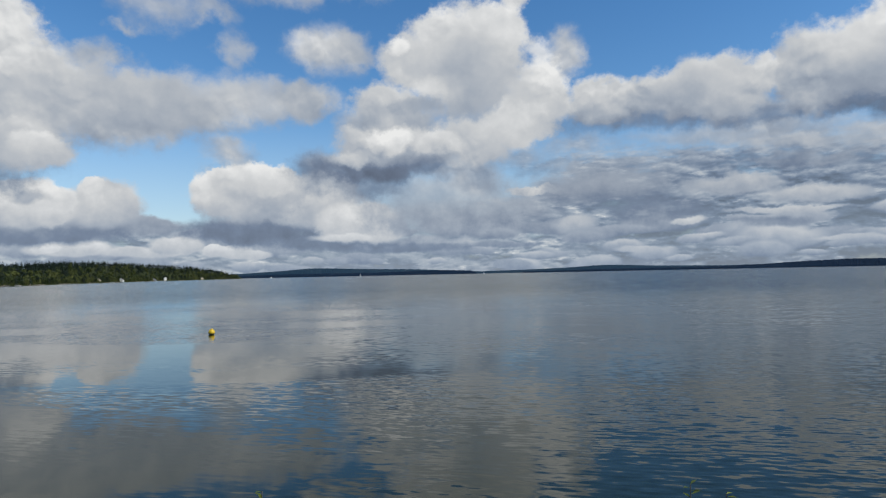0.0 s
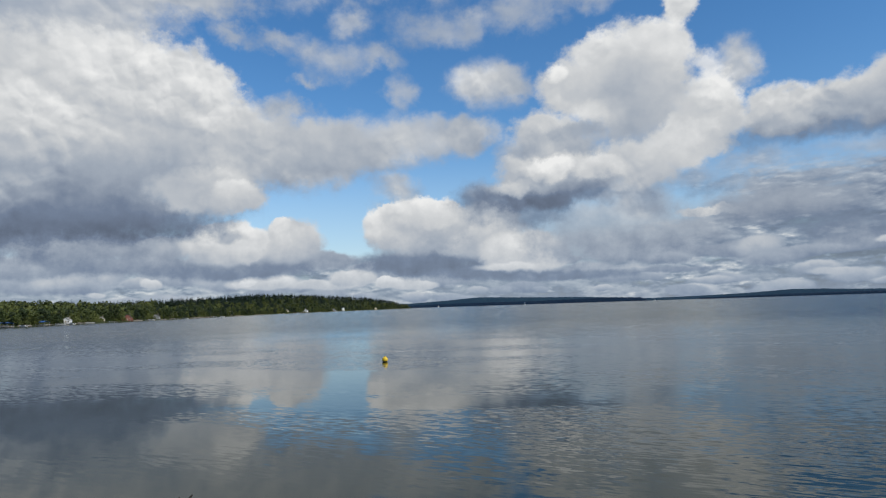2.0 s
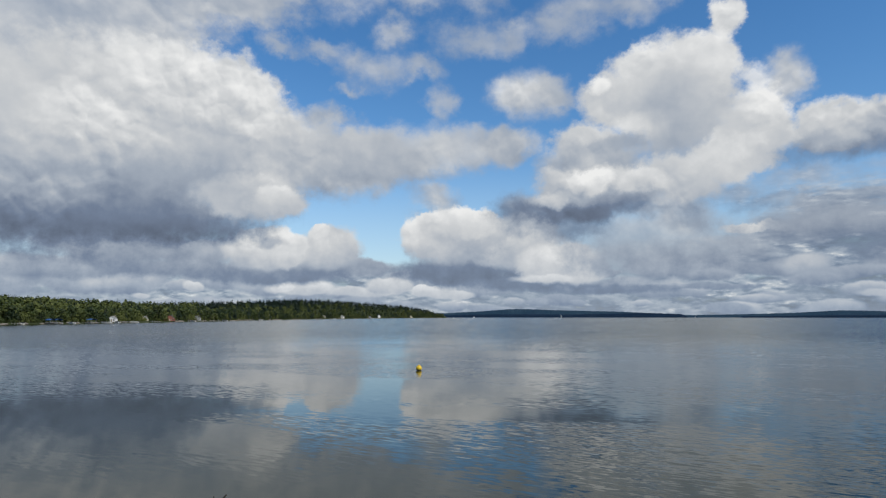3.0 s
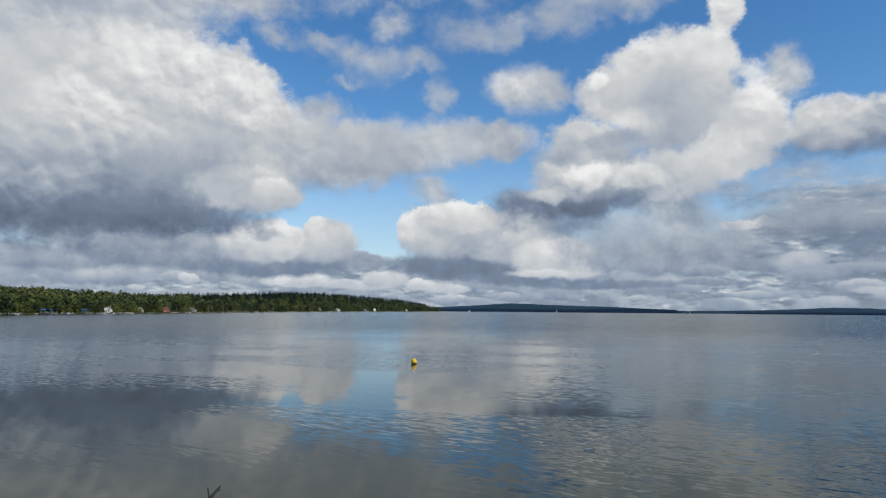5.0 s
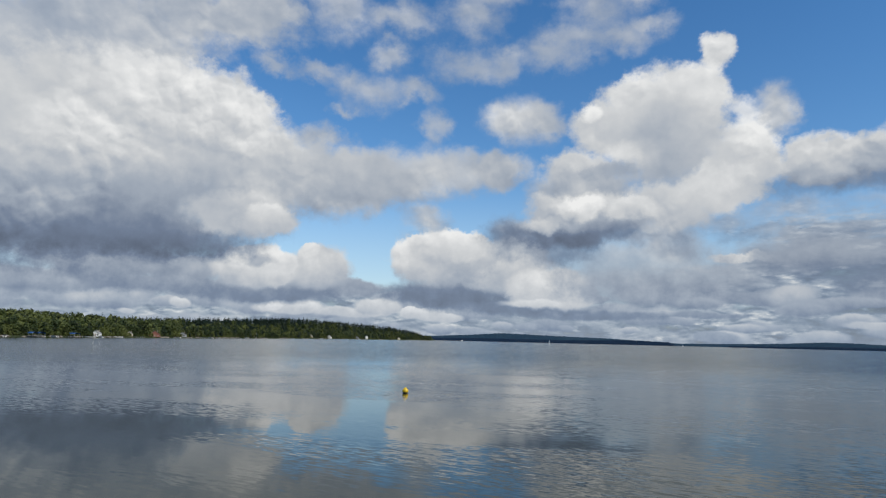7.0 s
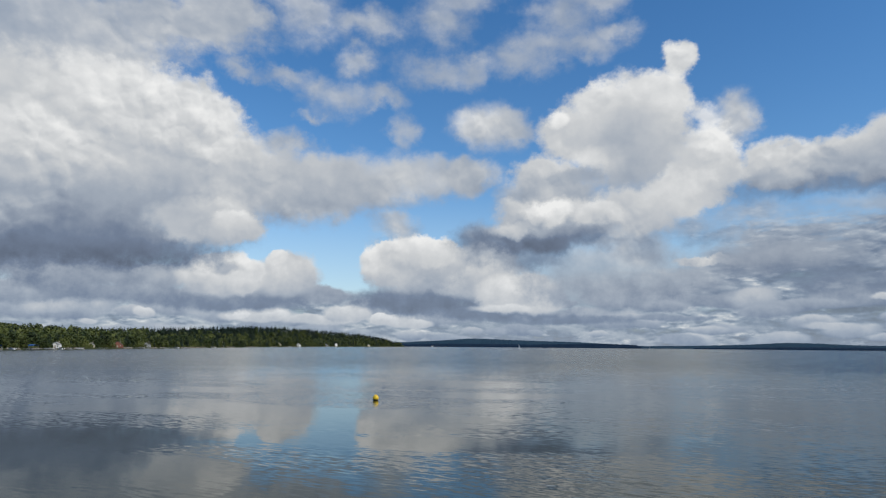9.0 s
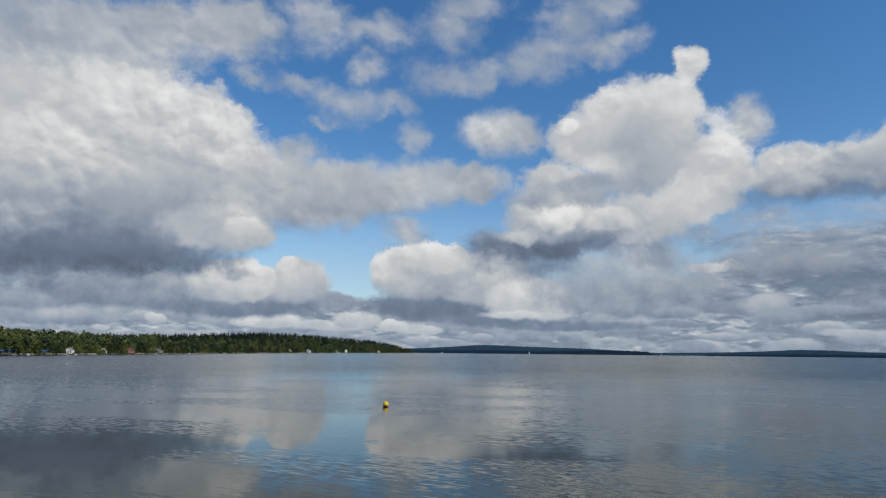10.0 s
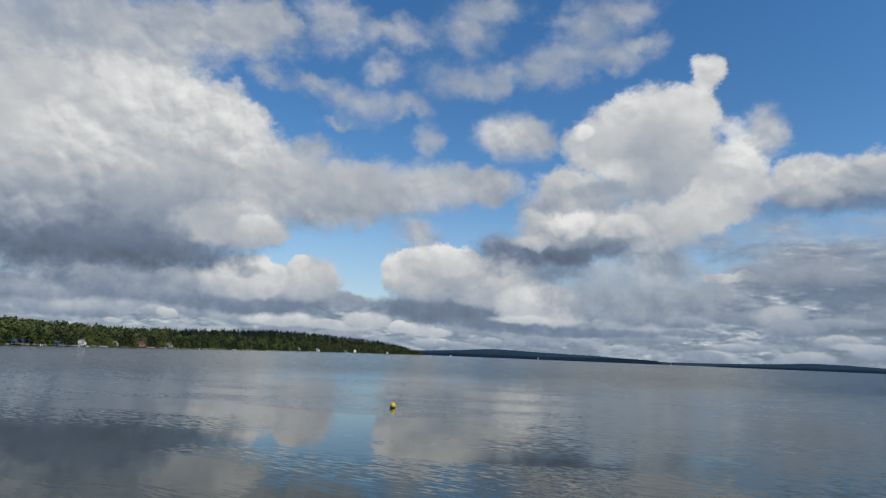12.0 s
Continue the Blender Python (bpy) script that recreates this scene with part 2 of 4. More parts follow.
def build_world():
    world = bpy.data.worlds.new("cloudy_sky")
    scene.world = world
    world.use_nodes = True
    world.cycles.sampling_method, world.cycles.sample_map_resolution = "MANUAL", 512
    n = Nodes(world.node_tree)
    sky = n.add("ShaderNodeTexSky", sky_type="NISHITA", sun_disc=False, sun_elevation=radians(SUN_ELEVATION),
                sun_rotation=radians(SUN_AZIMUTH), altitude=100, air_density=1.0, dust_density=0.2, ozone_density=2.0).outputs[0]
    way = n.add("ShaderNodeTexCoord").outputs["Generated"]
    part = n.add("ShaderNodeSeparateXYZ", {0: way})
    x, y, z = part.outputs
    flat = n.math("SQRT", n.math("MULTIPLY_ADD", x, x, n.math("MULTIPLY", y, y)))
    u = n.math("ARCTAN2", x, y)
    v = n.math("MINIMUM", n.math("DIVIDE", n.math("ABSOLUTE", z), n.math("MAXIMUM", flat, 0.02)), 3.0)
    p = n.xyz(u, v)
    low = n.ease(v, 0.03, 0.17)  # clouds get smaller and flatter towards the horizon
    flat_p = n.vec("MULTIPLY", p, (2.0, 6.0, 0.0))
    swing = n.ease(v, 0.0, 0.2, 0.24, 1.0)
    half = (0.5, 0.5, 0.0)
    big = n.vec("SUBTRACT", n.noise(p, 7.0, 2, 0.5, 1), half)
    fine = n.vec("SUBTRACT", n.noise(p, 24.0, 5, 0.6, 1), half)
    bend = n.vec("ADD", n.scale(big, n.math("MULTIPLY", swing, 0.035)), n.scale(fine, n.math("MULTIPLY", swing, 0.042)))
    bend = n.vec("MULTIPLY", bend, (1.0, 1.0, 0.0))
    bent = n.vec("ADD", p, bend)
    soft_bent = n.vec("ADD", p, n.scale(bend, 1.6))

    def puffs(at, size):
        """Rounded heaps, as on the sunny side of a cumulus."""
        node = n.add("ShaderNodeTexVoronoi", {"Vector": at, "Scale": size, "Detail": 1.0, "Roughness": 0.5, "Lacunarity": 2.4}, voronoi_dimensions="2D")
        return node.outputs["Distance"]

    def local(at, blob):
        return n.vec("MULTIPLY_ADD", at, (1 / blob[2], 1 / blob[3], 0.0), (-blob[0] / blob[2], -blob[1] / blob[3], 0.0))

    def union(at, blobs, blend):
        total = None
        for blob in blobs:
            d = n.vec("LENGTH", local(at, blob))
            total = d if total is None else n.math("SMOOTH_MIN", total, d, blend)
        return total

    fray = n.math("SUBTRACT", n.noise(p, 34.0, 7, 0.62), 0.5)
    puff_at = n.vec("ADD", p, n.scale(bend, 0.6))
    heap, small = puffs(puff_at, 15.0), puffs(puff_at, 38.0)
    up = (0.004, 0.010, 0.0)
    relief = n.math("SUBTRACT", puffs(n.vec("ADD", puff_at, up), 15.0), heap)
    relief = n.math("MULTIPLY_ADD", n.math("SUBTRACT", puffs(n.vec("ADD", puff_at, (0.002, 0.005, 0.0)), 38.0), small), 0.3, relief)
    coarse = n.noise(p, 5.0, 6, 0.58)
    patchy = n.ease(coarse, 0.40, 0.62, 0.10, 1.0)

    # thin clouds and streaky layers towards the horizon, thicker to the right
    wisp = n.math("MULTIPLY_ADD", fray, 1.2, union(soft_bent, WISPS + HIGH_WISPS, 0.5))
    thin = n.ease(wisp, 1.6, 0.0, 0.0, 0.74)
    veil = n.ease(n.math("MULTIPLY_ADD", fray, 0.9, union(soft_bent, VEIL, 0.4)), 1.35, 0.5, 0.0, 0.93)
    streak = n.noise(flat_p, 4.2, 7, 0.6)
    lean = n.ease(u, 0.10, 0.50, 0.0, 0.11)
    limit = n.ease(n.math("SUBTRACT", v, lean), 0.02, 0.15, 0.28, 0.86)
    layers = n.ease(n.math("SUBTRACT", streak, limit), -0.12, 0.16, 0.0, 0.92)

    # open sky outside the seen part: scattered clouds of the same kind
    inside = n.vec("LENGTH", n.vec("MULTIPLY", n.vec("SUBTRACT", p, (0.0, 0.2, 0.0)), (1.0, 2.2, 0.0)))
    outside = n.ease(inside, 0.95, 1.3)
    rest = n.math("MULTIPLY", n.ease(n.noise(p, 3.2, 6, 0.55), 0.44, 0.58, 0.0, 0.95), outside)
    cover = n.math("MAXIMUM", n.math("MAXIMUM", thin, veil), n.math("MAXIMUM", layers, rest))

    # light on the layers: pale streaks with grey undersides
    lower = n.ease(v, 0.24, 0.08)
    relief_flat = n.math("SUBTRACT", streak, n.noise(n.vec("ADD", flat_p, (0.01, 0.06, 0.0)), 4.2, 7, 0.6))
    low_at = n.vec("ADD", n.vec("MULTIPLY", p, (1.0, 2.9, 0.0)), n.vec("MULTIPLY", fine, (0.03, 0.05, 0.0)))
    low_relief = n.math("SUBTRACT", puffs(n.vec("ADD", low_at, (0.002, 0.010, 0.0)), 26.0), puffs(low_at, 26.0))
    glint = n.ease(n.noise(n.vec("MULTIPLY", p, (1.0, 3.2, 0.0)), 24.0, 4, 0.6), 0.54, 0.72, 0.0, 0.32)
    tone = n.math("MULTIPLY_ADD", n.math("SUBTRACT", coarse, 0.5), 0.25, n.ease(v, 0.30, 0.06, 0.64, 0.45))
    tone = n.math("MULTIPLY_ADD", n.math("MULTIPLY", relief_flat, lower), 0.85, tone)
    tone = n.math("MULTIPLY_ADD", n.math("MULTIPLY", low_relief, n.math("MULTIPLY", lower, patchy)), 0.50, tone)
    tone = n.math("MULTIPLY_ADD", n.math("MULTIPLY", n.ease(u, 0.25, 0.6), lower), -0.13, tone)
    tone = n.math("MULTIPLY_ADD", n.math("SUBTRACT", streak, 0.5), n.math("MULTIPLY", lower, 0.55), tone)
    tone = n.math("MULTIPLY_ADD", glint, lower, tone)

    # heaps from back to front: each hides a part of those behind it
    rng = random.Random(7)
    rows = []
    for i in range(96):
        v0 = 0.008 + 0.070 * rng.random()
        wide = (0.18 + v0 * 4.0) * (0.05 + 0.12 * rng.random())
        rows.append((-0.80 + 1.7 * (i * 0.618 % 1.0), v0, wide, wide * (0.13 + 0.14 * rng.random()) + 0.002, 0.54 + 0.24 * rng.random() ** 1.5, 0.36 + 0.10 * rng.random(), 0.24))
    rows.sort(key=lambda r: -r[1])
    both = (0.0, 0.0, 0.0)  # how much cloud, and how bright
    for blob in rows + HEAPS:
        at = local(bent, blob)
        soft = blob[6] if blob[1] < 0.16 else max(0.2, blob[6] * 1.15)
        d = n.math("MULTIPLY_ADD", fray, 0.75, n.vec("LENGTH", at))
        front = n.ease(d, 1.02 + soft, 1.0 - soft, 0.0, 1.0 if soft < 0.45 else 0.8)
        light = n.vec("MULTIPLY_ADD", at, (0.0, (blob[4] - blob[5]) / 2, 0.0), (1.0, (blob[4] + blob[5]) / 2, 0.0))
        both = n.add("ShaderNodeMix", {0: front, 4: both, 5: light}, data_type="VECTOR").outputs[1]
    near, bright, _ = n.add("ShaderNodeSeparateXYZ", {0: both}).outputs
    behind = n.math("MULTIPLY", cover, n.math("SUBTRACT", 1.0, near))
    cover = n.math("ADD", near, behind)
    tone = n.math("DIVIDE", n.math("MULTIPLY_ADD", behind, tone, bright), n.math("MAXIMUM", cover, 0.001))

    tone = n.math("MULTIPLY_ADD", n.math("MULTIPLY", relief, n.math("MULTIPLY", low, patchy)), 0.26, tone)
    tone = n.math("MULTIPLY_ADD", n.math("SUBTRACT", coarse, 0.5), n.math("MULTIPLY", low, 0.30), tone)
    tone = n.math("MULTIPLY_ADD", n.math("SUBTRACT", n.noise(puff_at, 11.0, 3, 0.5), 0.5), n.math("MULTIPLY", low, 0.30), tone)
    tone = n.math("MULTIPLY_ADD", n.math("MULTIPLY", fray, n.ease(v, 0.0, 0.2, 0.40, 0.07)), 1.0, tone)
    tone = n.math("MULTIPLY_ADD", tone, 1.42, -0.29)
    k = 1 / SKY_STRENGTH
    cloud = n.ramp(tone, (0.0, (0.100, 0.125, 0.175)), (0.25, (0.172, 0.220, 0.312)), (0.5, (0.362, 0.412, 0.485)), (0.75, (0.600, 0.620, 0.640)), (1.0, (0.87, 0.875, 0.87)))
    cloud = n.mix(n.ease(v, 0.13, 0.0, 0.0, 0.28), cloud, (0.34, 0.44, 0.58, 1.0))
    cloud = n.scale(cloud, k)
    blue = n.add("ShaderNodeHueSaturation", {"Hue": 0.502, "Saturation": 1.30, "Value": 1.38, "Color": sky}).outputs[0]
    blue = n.mix(n.ease(v, 0.28, 0.04, 0.0, 0.5), blue, (4.6, 5.9, 7.4, 1.0))  # haze towards the horizon
    out = n.mix(cover, blue, cloud)
    shader = n.add("ShaderNodeBackground", {0: out, 1: SKY_STRENGTH}).outputs[0]
    n.add("ShaderNodeOutputWorld", {0: shader})


build_world()
sun = new("sun", bpy.data.lights.new("sun", "SUN"))
sun.data.energy, sun.data.angle, sun.data.color = SUN_STRENGTH, radians(0.53), (1.0, 0.95, 0.86)
s_az, s_el = radians(SUN_AZIMUTH), radians(SUN_ELEVATION)
sun.matrix_world = look(Vector((math.sin(s_az) * math.cos(s_el), math.cos(s_az) * math.cos(s_el), math.sin(s_el))) * 50, (0, 0, 0))


# ---- materials ----
def material(name, build):
    m = bpy.data.materials.new(name)
    m.use_nodes = True
    n = Nodes(m.node_tree)
    shader = build(n)
    n.add("ShaderNodeOutputMaterial", {0: shader})
    return m


def surface(n, colour, rough=0.6, metal=0.0, normal=None, **more):
    inputs = {"Base Color": colour if isinstance(colour, bpy.types.NodeSocket) else (*colour, 1), "Roughness": rough, "Metallic": metal}
    if normal is not None:
        inputs["Normal"] = normal
    inputs.update(more)
    return n.add("ShaderNodeBsdfPrincipled", inputs).outputs[0]


def spot(n):
    return n.add("ShaderNodeNewGeometry").outputs["Position"]


def bump(n, height, strength, distance):
    return n.add("ShaderNodeBump", {"Height": height, "Strength": strength, "Distance": distance}).outputs[0]


def plain(name, low, high, size, rough=0.6, metal=0.0, depth=0.01, sheen=0.5):
    """Paint, wood or stone: two tones, at a coarse and a fine scale, and a little relief."""
    def build(n):
        at = spot(n)
        a, b = n.noise(at, size, 5), n.noise(at, size * 7, 4)
        k = n.math("MULTIPLY_ADD", b, 0.4, n.math("MULTIPLY", a, 0.6))
        colour = n.ramp(k, (0.3, low), (0.7, high))
        return surface(n, colour, rough, metal, bump(n, b, 0.4, depth), **{"Specular IOR Level": sheen})
    return material(name, build)


def water_look(n):
    at = spot(n)
    parts = n.add("ShaderNodeSeparateXYZ", {0: at}).outputs
    far_out = n.ease(n.vec("LENGTH", at), 35.0, 190.0)
    breeze = n.ease(n.math("DIVIDE", parts[0], n.math("MAXIMUM", parts[1], 4.0)), 0.0, 0.7)
    wind = n.vec("MULTIPLY", n.add("ShaderNodeMapping", {0: at, 2: (0, 0, radians(24))}).outputs[0], (0.28, 1.0, 1.0))
    gusts = n.ease(n.noise(n.vec("MULTIPLY", at, (0.4, 1.0, 0.0)), 0.07, 3), 0.44, 0.60, 0.07, 1.25)

    def slope(where, size, detail, calm, windy, far):
        """The tilt of one kind of wave: calm or gusty, in the breeze, and far out."""
        much = n.math("MULTIPLY_ADD", breeze, windy, n.math("MULTIPLY_ADD", far_out, far, n.math("MULTIPLY", gusts, calm)))
        return n.math("MULTIPLY", n.math("SUBTRACT", n.noise(where, size, detail, 0.5), 0.5), much)

    along = n.math("ADD", slope(wind, 0.45, 1, 0.026, 0.03, 0.08), n.math("ADD", slope(wind, 2.2, 2, 0.10, 0.05, 0.25), slope(wind, 5.5, 2, 0.17, 0.13, 0.40)))
    along = n.math("SUBTRACT", along, n.math("MULTIPLY_ADD", far_out, 0.115, n.math("MULTIPLY", breeze, 0.03)))  # the waves lean towards the near shore
    across = slope(at, 2.9, 2, 0.025, 0.06, 0.25)
    a, b = math.sin(radians(24)), math.cos(radians(24))
    tilt = n.xyz(n.math("MULTIPLY_ADD", across, b, n.math("MULTIPLY", along, a)), n.math("MULTIPLY_ADD", across, -a, n.math("MULTIPLY", along, b)), 1.0)
    normal = n.vec("NORMALIZE", tilt)
    tint = n.ramp(n.noise(at, 0.02, 3), (0.3, (0.008, 0.016, 0.009)), (0.7, (0.013, 0.022, 0.013)))
    return surface(n, tint, 0.02, 0.0, normal, IOR=1.29)


def leaf_look(name, dark, mid, light, size):
    def build(n):
        at = spot(n)
        k = n.math("MULTIPLY_ADD", n.noise(at, size, 3), 0.84, n.math("MULTIPLY", n.noise(at, size * 12, 3), 0.16))
        k = n.math("ADD", k, n.math("MULTIPLY", n.math("SUBTRACT", n.add("ShaderNodeObjectInfo").outputs["Random"], 0.5), 0.16))
        colour = n.ramp(k, (0.38, dark), (0.5, mid), (0.63, light))
        return surface(n, colour, 0.62, 0.0, **{"Specular IOR Level": 0.2})
    return material(name, build)


WATER = material("lake_water", water_look)
BROADLEAF = leaf_look("broadleaf", (0.010, 0.020, 0.006), (0.036, 0.052, 0.013), (0.090, 0.106, 0.028), 0.040)
# Dark conifer green, deepened further to paint in cloud shade on the ridge.
SHADED_NEEDLES = leaf_look("shaded_needles", (0.004, 0.011, 0.005), (0.008, 0.018, 0.008), (0.017, 0.030, 0.012), 0.05)
SHRUB_LEAF = leaf_look("shrub_leaf", (0.045, 0.065, 0.012), (0.10, 0.13, 0.02), (0.19, 0.20, 0.035), 6.0)
DEAD_WOOD = plain("dead_wood", (0.018, 0.017, 0.015), (0.06, 0.055, 0.045), 14.0, 0.9, 0.0, 0.004)
BARK = plain("bark", (0.06, 0.05, 0.04), (0.17, 0.14, 0.11), 3.0, 0.9)
FOREST_FLOOR = plain("forest_floor", (0.020, 0.030, 0.012), (0.055, 0.065, 0.025), 0.08, 0.95, 0.0, 0.2, 0.1)
# Distance haze is mixed into the next two base colours as blue.
FAR_HAZE_WOODS = plain("far_haze_woods", (0.004, 0.014, 0.032), (0.010, 0.024, 0.048), 0.012, 0.95, 0.0, 1.0, 0.05)
FARTHEST_HAZE_WOODS = plain("farthest_haze_woods", (0.012, 0.034, 0.060), (0.026, 0.053, 0.080), 0.010, 0.95, 0.0, 1.0, 0.05)
GRASS = plain("grass_bank", (0.045, 0.065, 0.018), (0.11, 0.13, 0.04), 1.6, 0.95, 0.0, 0.03)
STONE = plain("shore_stone", (0.10, 0.09, 0.07), (0.30, 0.27, 0.22), 0.9, 0.85, 0.0, 0.03)
SAND = plain("sand", (0.28, 0.25, 0.19), (0.42, 0.38, 0.30), 0.5, 0.95)
WHITE_PAINT = plain("white_paint", (0.66, 0.66, 0.64), (0.82, 0.82, 0.80), 0.8, 0.5)
CREAM_PAINT = plain("cream_paint", (0.48, 0.42, 0.30), (0.62, 0.56, 0.42), 0.8, 0.6)
RED_PAINT = plain("red_brown_paint", (0.16, 0.055, 0.04), (0.26, 0.10, 0.07), 0.8, 0.6)
GREY_PAINT = plain("grey_paint", (0.26, 0.27, 0.27), (0.38, 0.39, 0.39), 0.8, 0.6)
SHINGLE = plain("roof_shingle", (0.07, 0.068, 0.066), (0.17, 0.165, 0.16), 1.5, 0.9)
PALE_SHINGLE = plain("pale_roof_shingle", (0.22, 0.22, 0.21), (0.34, 0.34, 0.33), 1.5, 0.9)
WOOD = plain("weathered_wood", (0.22, 0.19, 0.15), (0.42, 0.38, 0.32), 2.0, 0.85)
BLUE_CANVAS = plain("blue_canvas", (0.02, 0.09, 0.30), (0.04, 0.16, 0.45), 1.2, 0.7)
STEEL = plain("steel", (0.45, 0.46, 0.47), (0.62, 0.63, 0.64), 2.0, 0.4, 0.8)
BUOY_YELLOW = plain("buoy_yellow", (0.62, 0.40, 0.012), (0.80, 0.56, 0.03), 5.0, 0.45, 0.0, 0.004)
# Darker brown-yellow for the lower part of the float.
BUOY_UNDERSIDE = plain("buoy_waterline", (0.05, 0.045, 0.012), (0.16, 0.12, 0.02), 9.0, 0.7, 0.0, 0.004)
SAIL = plain("sailcloth", (0.72, 0.72, 0.70), (0.84, 0.84, 0.82), 0.5, 0.7)
GLASS = material("window_glass", lambda n: surface(n, (0.02, 0.025, 0.03), 0.08, 0.0))


# ---- building helpers ----
def mesh_of(name, verts, faces, mat, smooth=False):
    me = bpy.data.meshes.new(name)
    me.from_pydata([tuple(p) for p in verts], [], [tuple(f) for f in faces])
    me.materials.append(mat)
    if smooth:
        me.polygons.foreach_set("use_smooth", [True] * len(me.polygons))
    me.update()
    return me


def part(name, bm, mat, parent=None, label="", smooth=False):
    """Links a bmesh as one mesh object, under a thing or a part where one is given."""
    me = bpy.data.meshes.new(name)
    bmesh.ops.recalc_face_normals(bm, faces=bm.faces)
    bm.to_mesh(me)
    bm.free()
    me.materials.append(mat)
    if smooth:
        me.polygons.foreach_set("use_smooth", [True] * len(me.polygons))
    ob = new(name, me)
    ob.parent = parent
    return tagged(ob, label)


def box(bm, x0, x1, y0, y1, z0, z1, bevel=0.0):
    made = bmesh.ops.create_cube(bm, size=1.0, matrix=Matrix.LocRotScale(((x0 + x1) / 2, (y0 + y1) / 2, (z0 + z1) / 2), None, (x1 - x0, y1 - y0, z1 - z0)))
    if bevel:
        edges = {e for p in made["verts"] for e in p.link_edges}
        bmesh.ops.bevel(bm, geom=list(edges), offset=bevel, segments=1, affect="EDGES")
    return bm


def rod(bm, a, b, r0, r1, sides=6):
    a, b = Vector(a), Vector(b)
    bmesh.ops.create_cone(bm, cap_ends=True, segments=sides, radius1=r0, radius2=r1, depth=(b - a).length,
                          matrix=Matrix.Translation((a + b) / 2) @ (b - a).to_track_quat("Z", "Y").to_matrix().to_4x4())
    return bm


def lathe(bm, profile, sides=24):
    rings = []
    for r, z in profile:
        rings.append([bm.verts.new((r * math.cos(2 * math.pi * i / sides), r * math.sin(2 * math.pi * i / sides), z)) for i in range(sides)])
    for a, b in zip(rings, rings[1:]):
        for i in range(sides):
            bm.faces.new((a[i], a[(i + 1) % sides], b[(i + 1) % sides], b[i]))
    bm.faces.new(rings[0][::-1])
    bm.faces.new(rings[-1])
    return bm


BEARING_SPREAD = 1.041  # widens all the bearings about the way ahead


def at_bearing(degrees, metres, z=0.0):
    a = radians(degrees * BEARING_SPREAD)
    return Vector((metres * math.sin(a), metres * math.cos(a), z))


def curve_of(xs, ys):
    return lambda x: float(np.interp(x, xs, ys))


# ---- the lake ----
lake = new("water", mesh_of("water", [(-9000, -9000, 0), (9000, -9000, 0), (9000, 9000, 0), (-9000, 9000, 0)], [(0, 1, 2, 3)], WATER))
tagged(lake, "calm grey-blue lake with light ripples mirroring the clouds", "lake", kind="structure")

# ---- the wooded point across the bay ----
SHORE = curve_of((-75, -60, -40, -33, -25, -20, -15, -10, -6.6), (300, 330, 440, 520, 720, 1000, 1450, 2000, 2420))
CROWN = curve_of((-75, -60, -40, -37.5, -34, -29, -24, -20, -17, -13.5, -10.5, -8.2, -6.6), (1.75, 1.65, 1.45, 1.48, 1.22, 1.16, 1.36, 1.58, 1.56, 1.32, 1.08, 0.66, 0.28))
DEEP = curve_of((-75, -40, -25, -15, -9, -6.6), (260, 280, 380, 330, 160, 60))


def point_height(bearing, metres):
    """The land's height at a bearing and a distance on the wooded point."""
    near, deep = SHORE(bearing), DEEP(bearing)
    s = (metres - near) / deep
    ridge = max(1.5, (near + deep) * math.tan(radians(CROWN(bearing))) + 4.5 - 10.5)
    if s < 0:
        return max(-3.0, s * deep * 0.2)
    rise = min(1.0, s)
    return 0.9 * min(1, s * deep / 6) + (ridge - 0.9) * (rise * rise * (3 - 2 * rise)) - 0.06 * max(0, metres - near - deep - 120)


def build_point():
    verts, faces = [], []
    bearings = np.linspace(-75, -6.6, 140)
    steps = (-12, -4, 0, 3, 6, 12, 25, 50, 90, 140, 200, 270, 340, 420, 500, 620, 800)
    for b in bearings:
        for s in steps:
            d = SHORE(b) + s * (1 if s < 12 else DEEP(b) / 330)
            verts.append(at_bearing(b, d, point_height(b, d) + (0.35 * noise.noise((b * 3, d * 0.02, 0)) if s > 3 else 0)))
    k = len(steps)
    for i in range(len(bearings) - 1):
        for j in range(k - 1):
            faces.append((i * k + j, (i + 1) * k + j, (i + 1) * k + j + 1, i * k + j + 1))
    ob = new("ground", mesh_of("ground", verts, faces, FOREST_FLOOR, True))
    tagged(ob, "low wooded point of land across the bay", "land", kind="structure")
    return ob


build_point()


def build_ridge(name, label, mat, bearings, heights, metres, depth, tree):
    """A far wooded shore: its own hills, with a ragged line of treetops and a band of woods down to the water."""
    height = curve_of(bearings, heights)
    verts, faces = [], []
    count = int((bearings[-1] - bearings[0]) * 22)
    rows = 7
    for i in range(count + 1):
        b = bearings[0] + (bearings[-1] - bearings[0]) * i / count
        top = math.tan(radians(height(b))) * metres + EYE[2] - tree
        for j in range(rows):
            s = j / (rows - 1)
            d = metres + depth * (s - 1.0)
            rag = tree * (0.72 + 0.24 * random.random() + 0.25 * noise.noise((b * 4, s * 5, metres)))
            z = -1.0 if j == 0 else max(0.0, top) * (s * s * (3 - 2 * s)) + rag
            if i in (0, count):
                z = min(z, 1.0)
            verts.append(at_bearing(b + (random.random() - 0.5) * 0.03, d + (random.random() - 0.5) * 8, z))
        verts.append(at_bearing(b, metres + depth * 0.6, -1.0))
    k = rows + 1
    for i in range(count):
        for j in range(k - 1):
            faces.append((i * k + j, (i + 1) * k + j, (i + 1) * k + j + 1, i * k + j + 1))
    return tagged(new(name, mesh_of(name, verts, faces, mat)), label, "far shore", kind="structure")


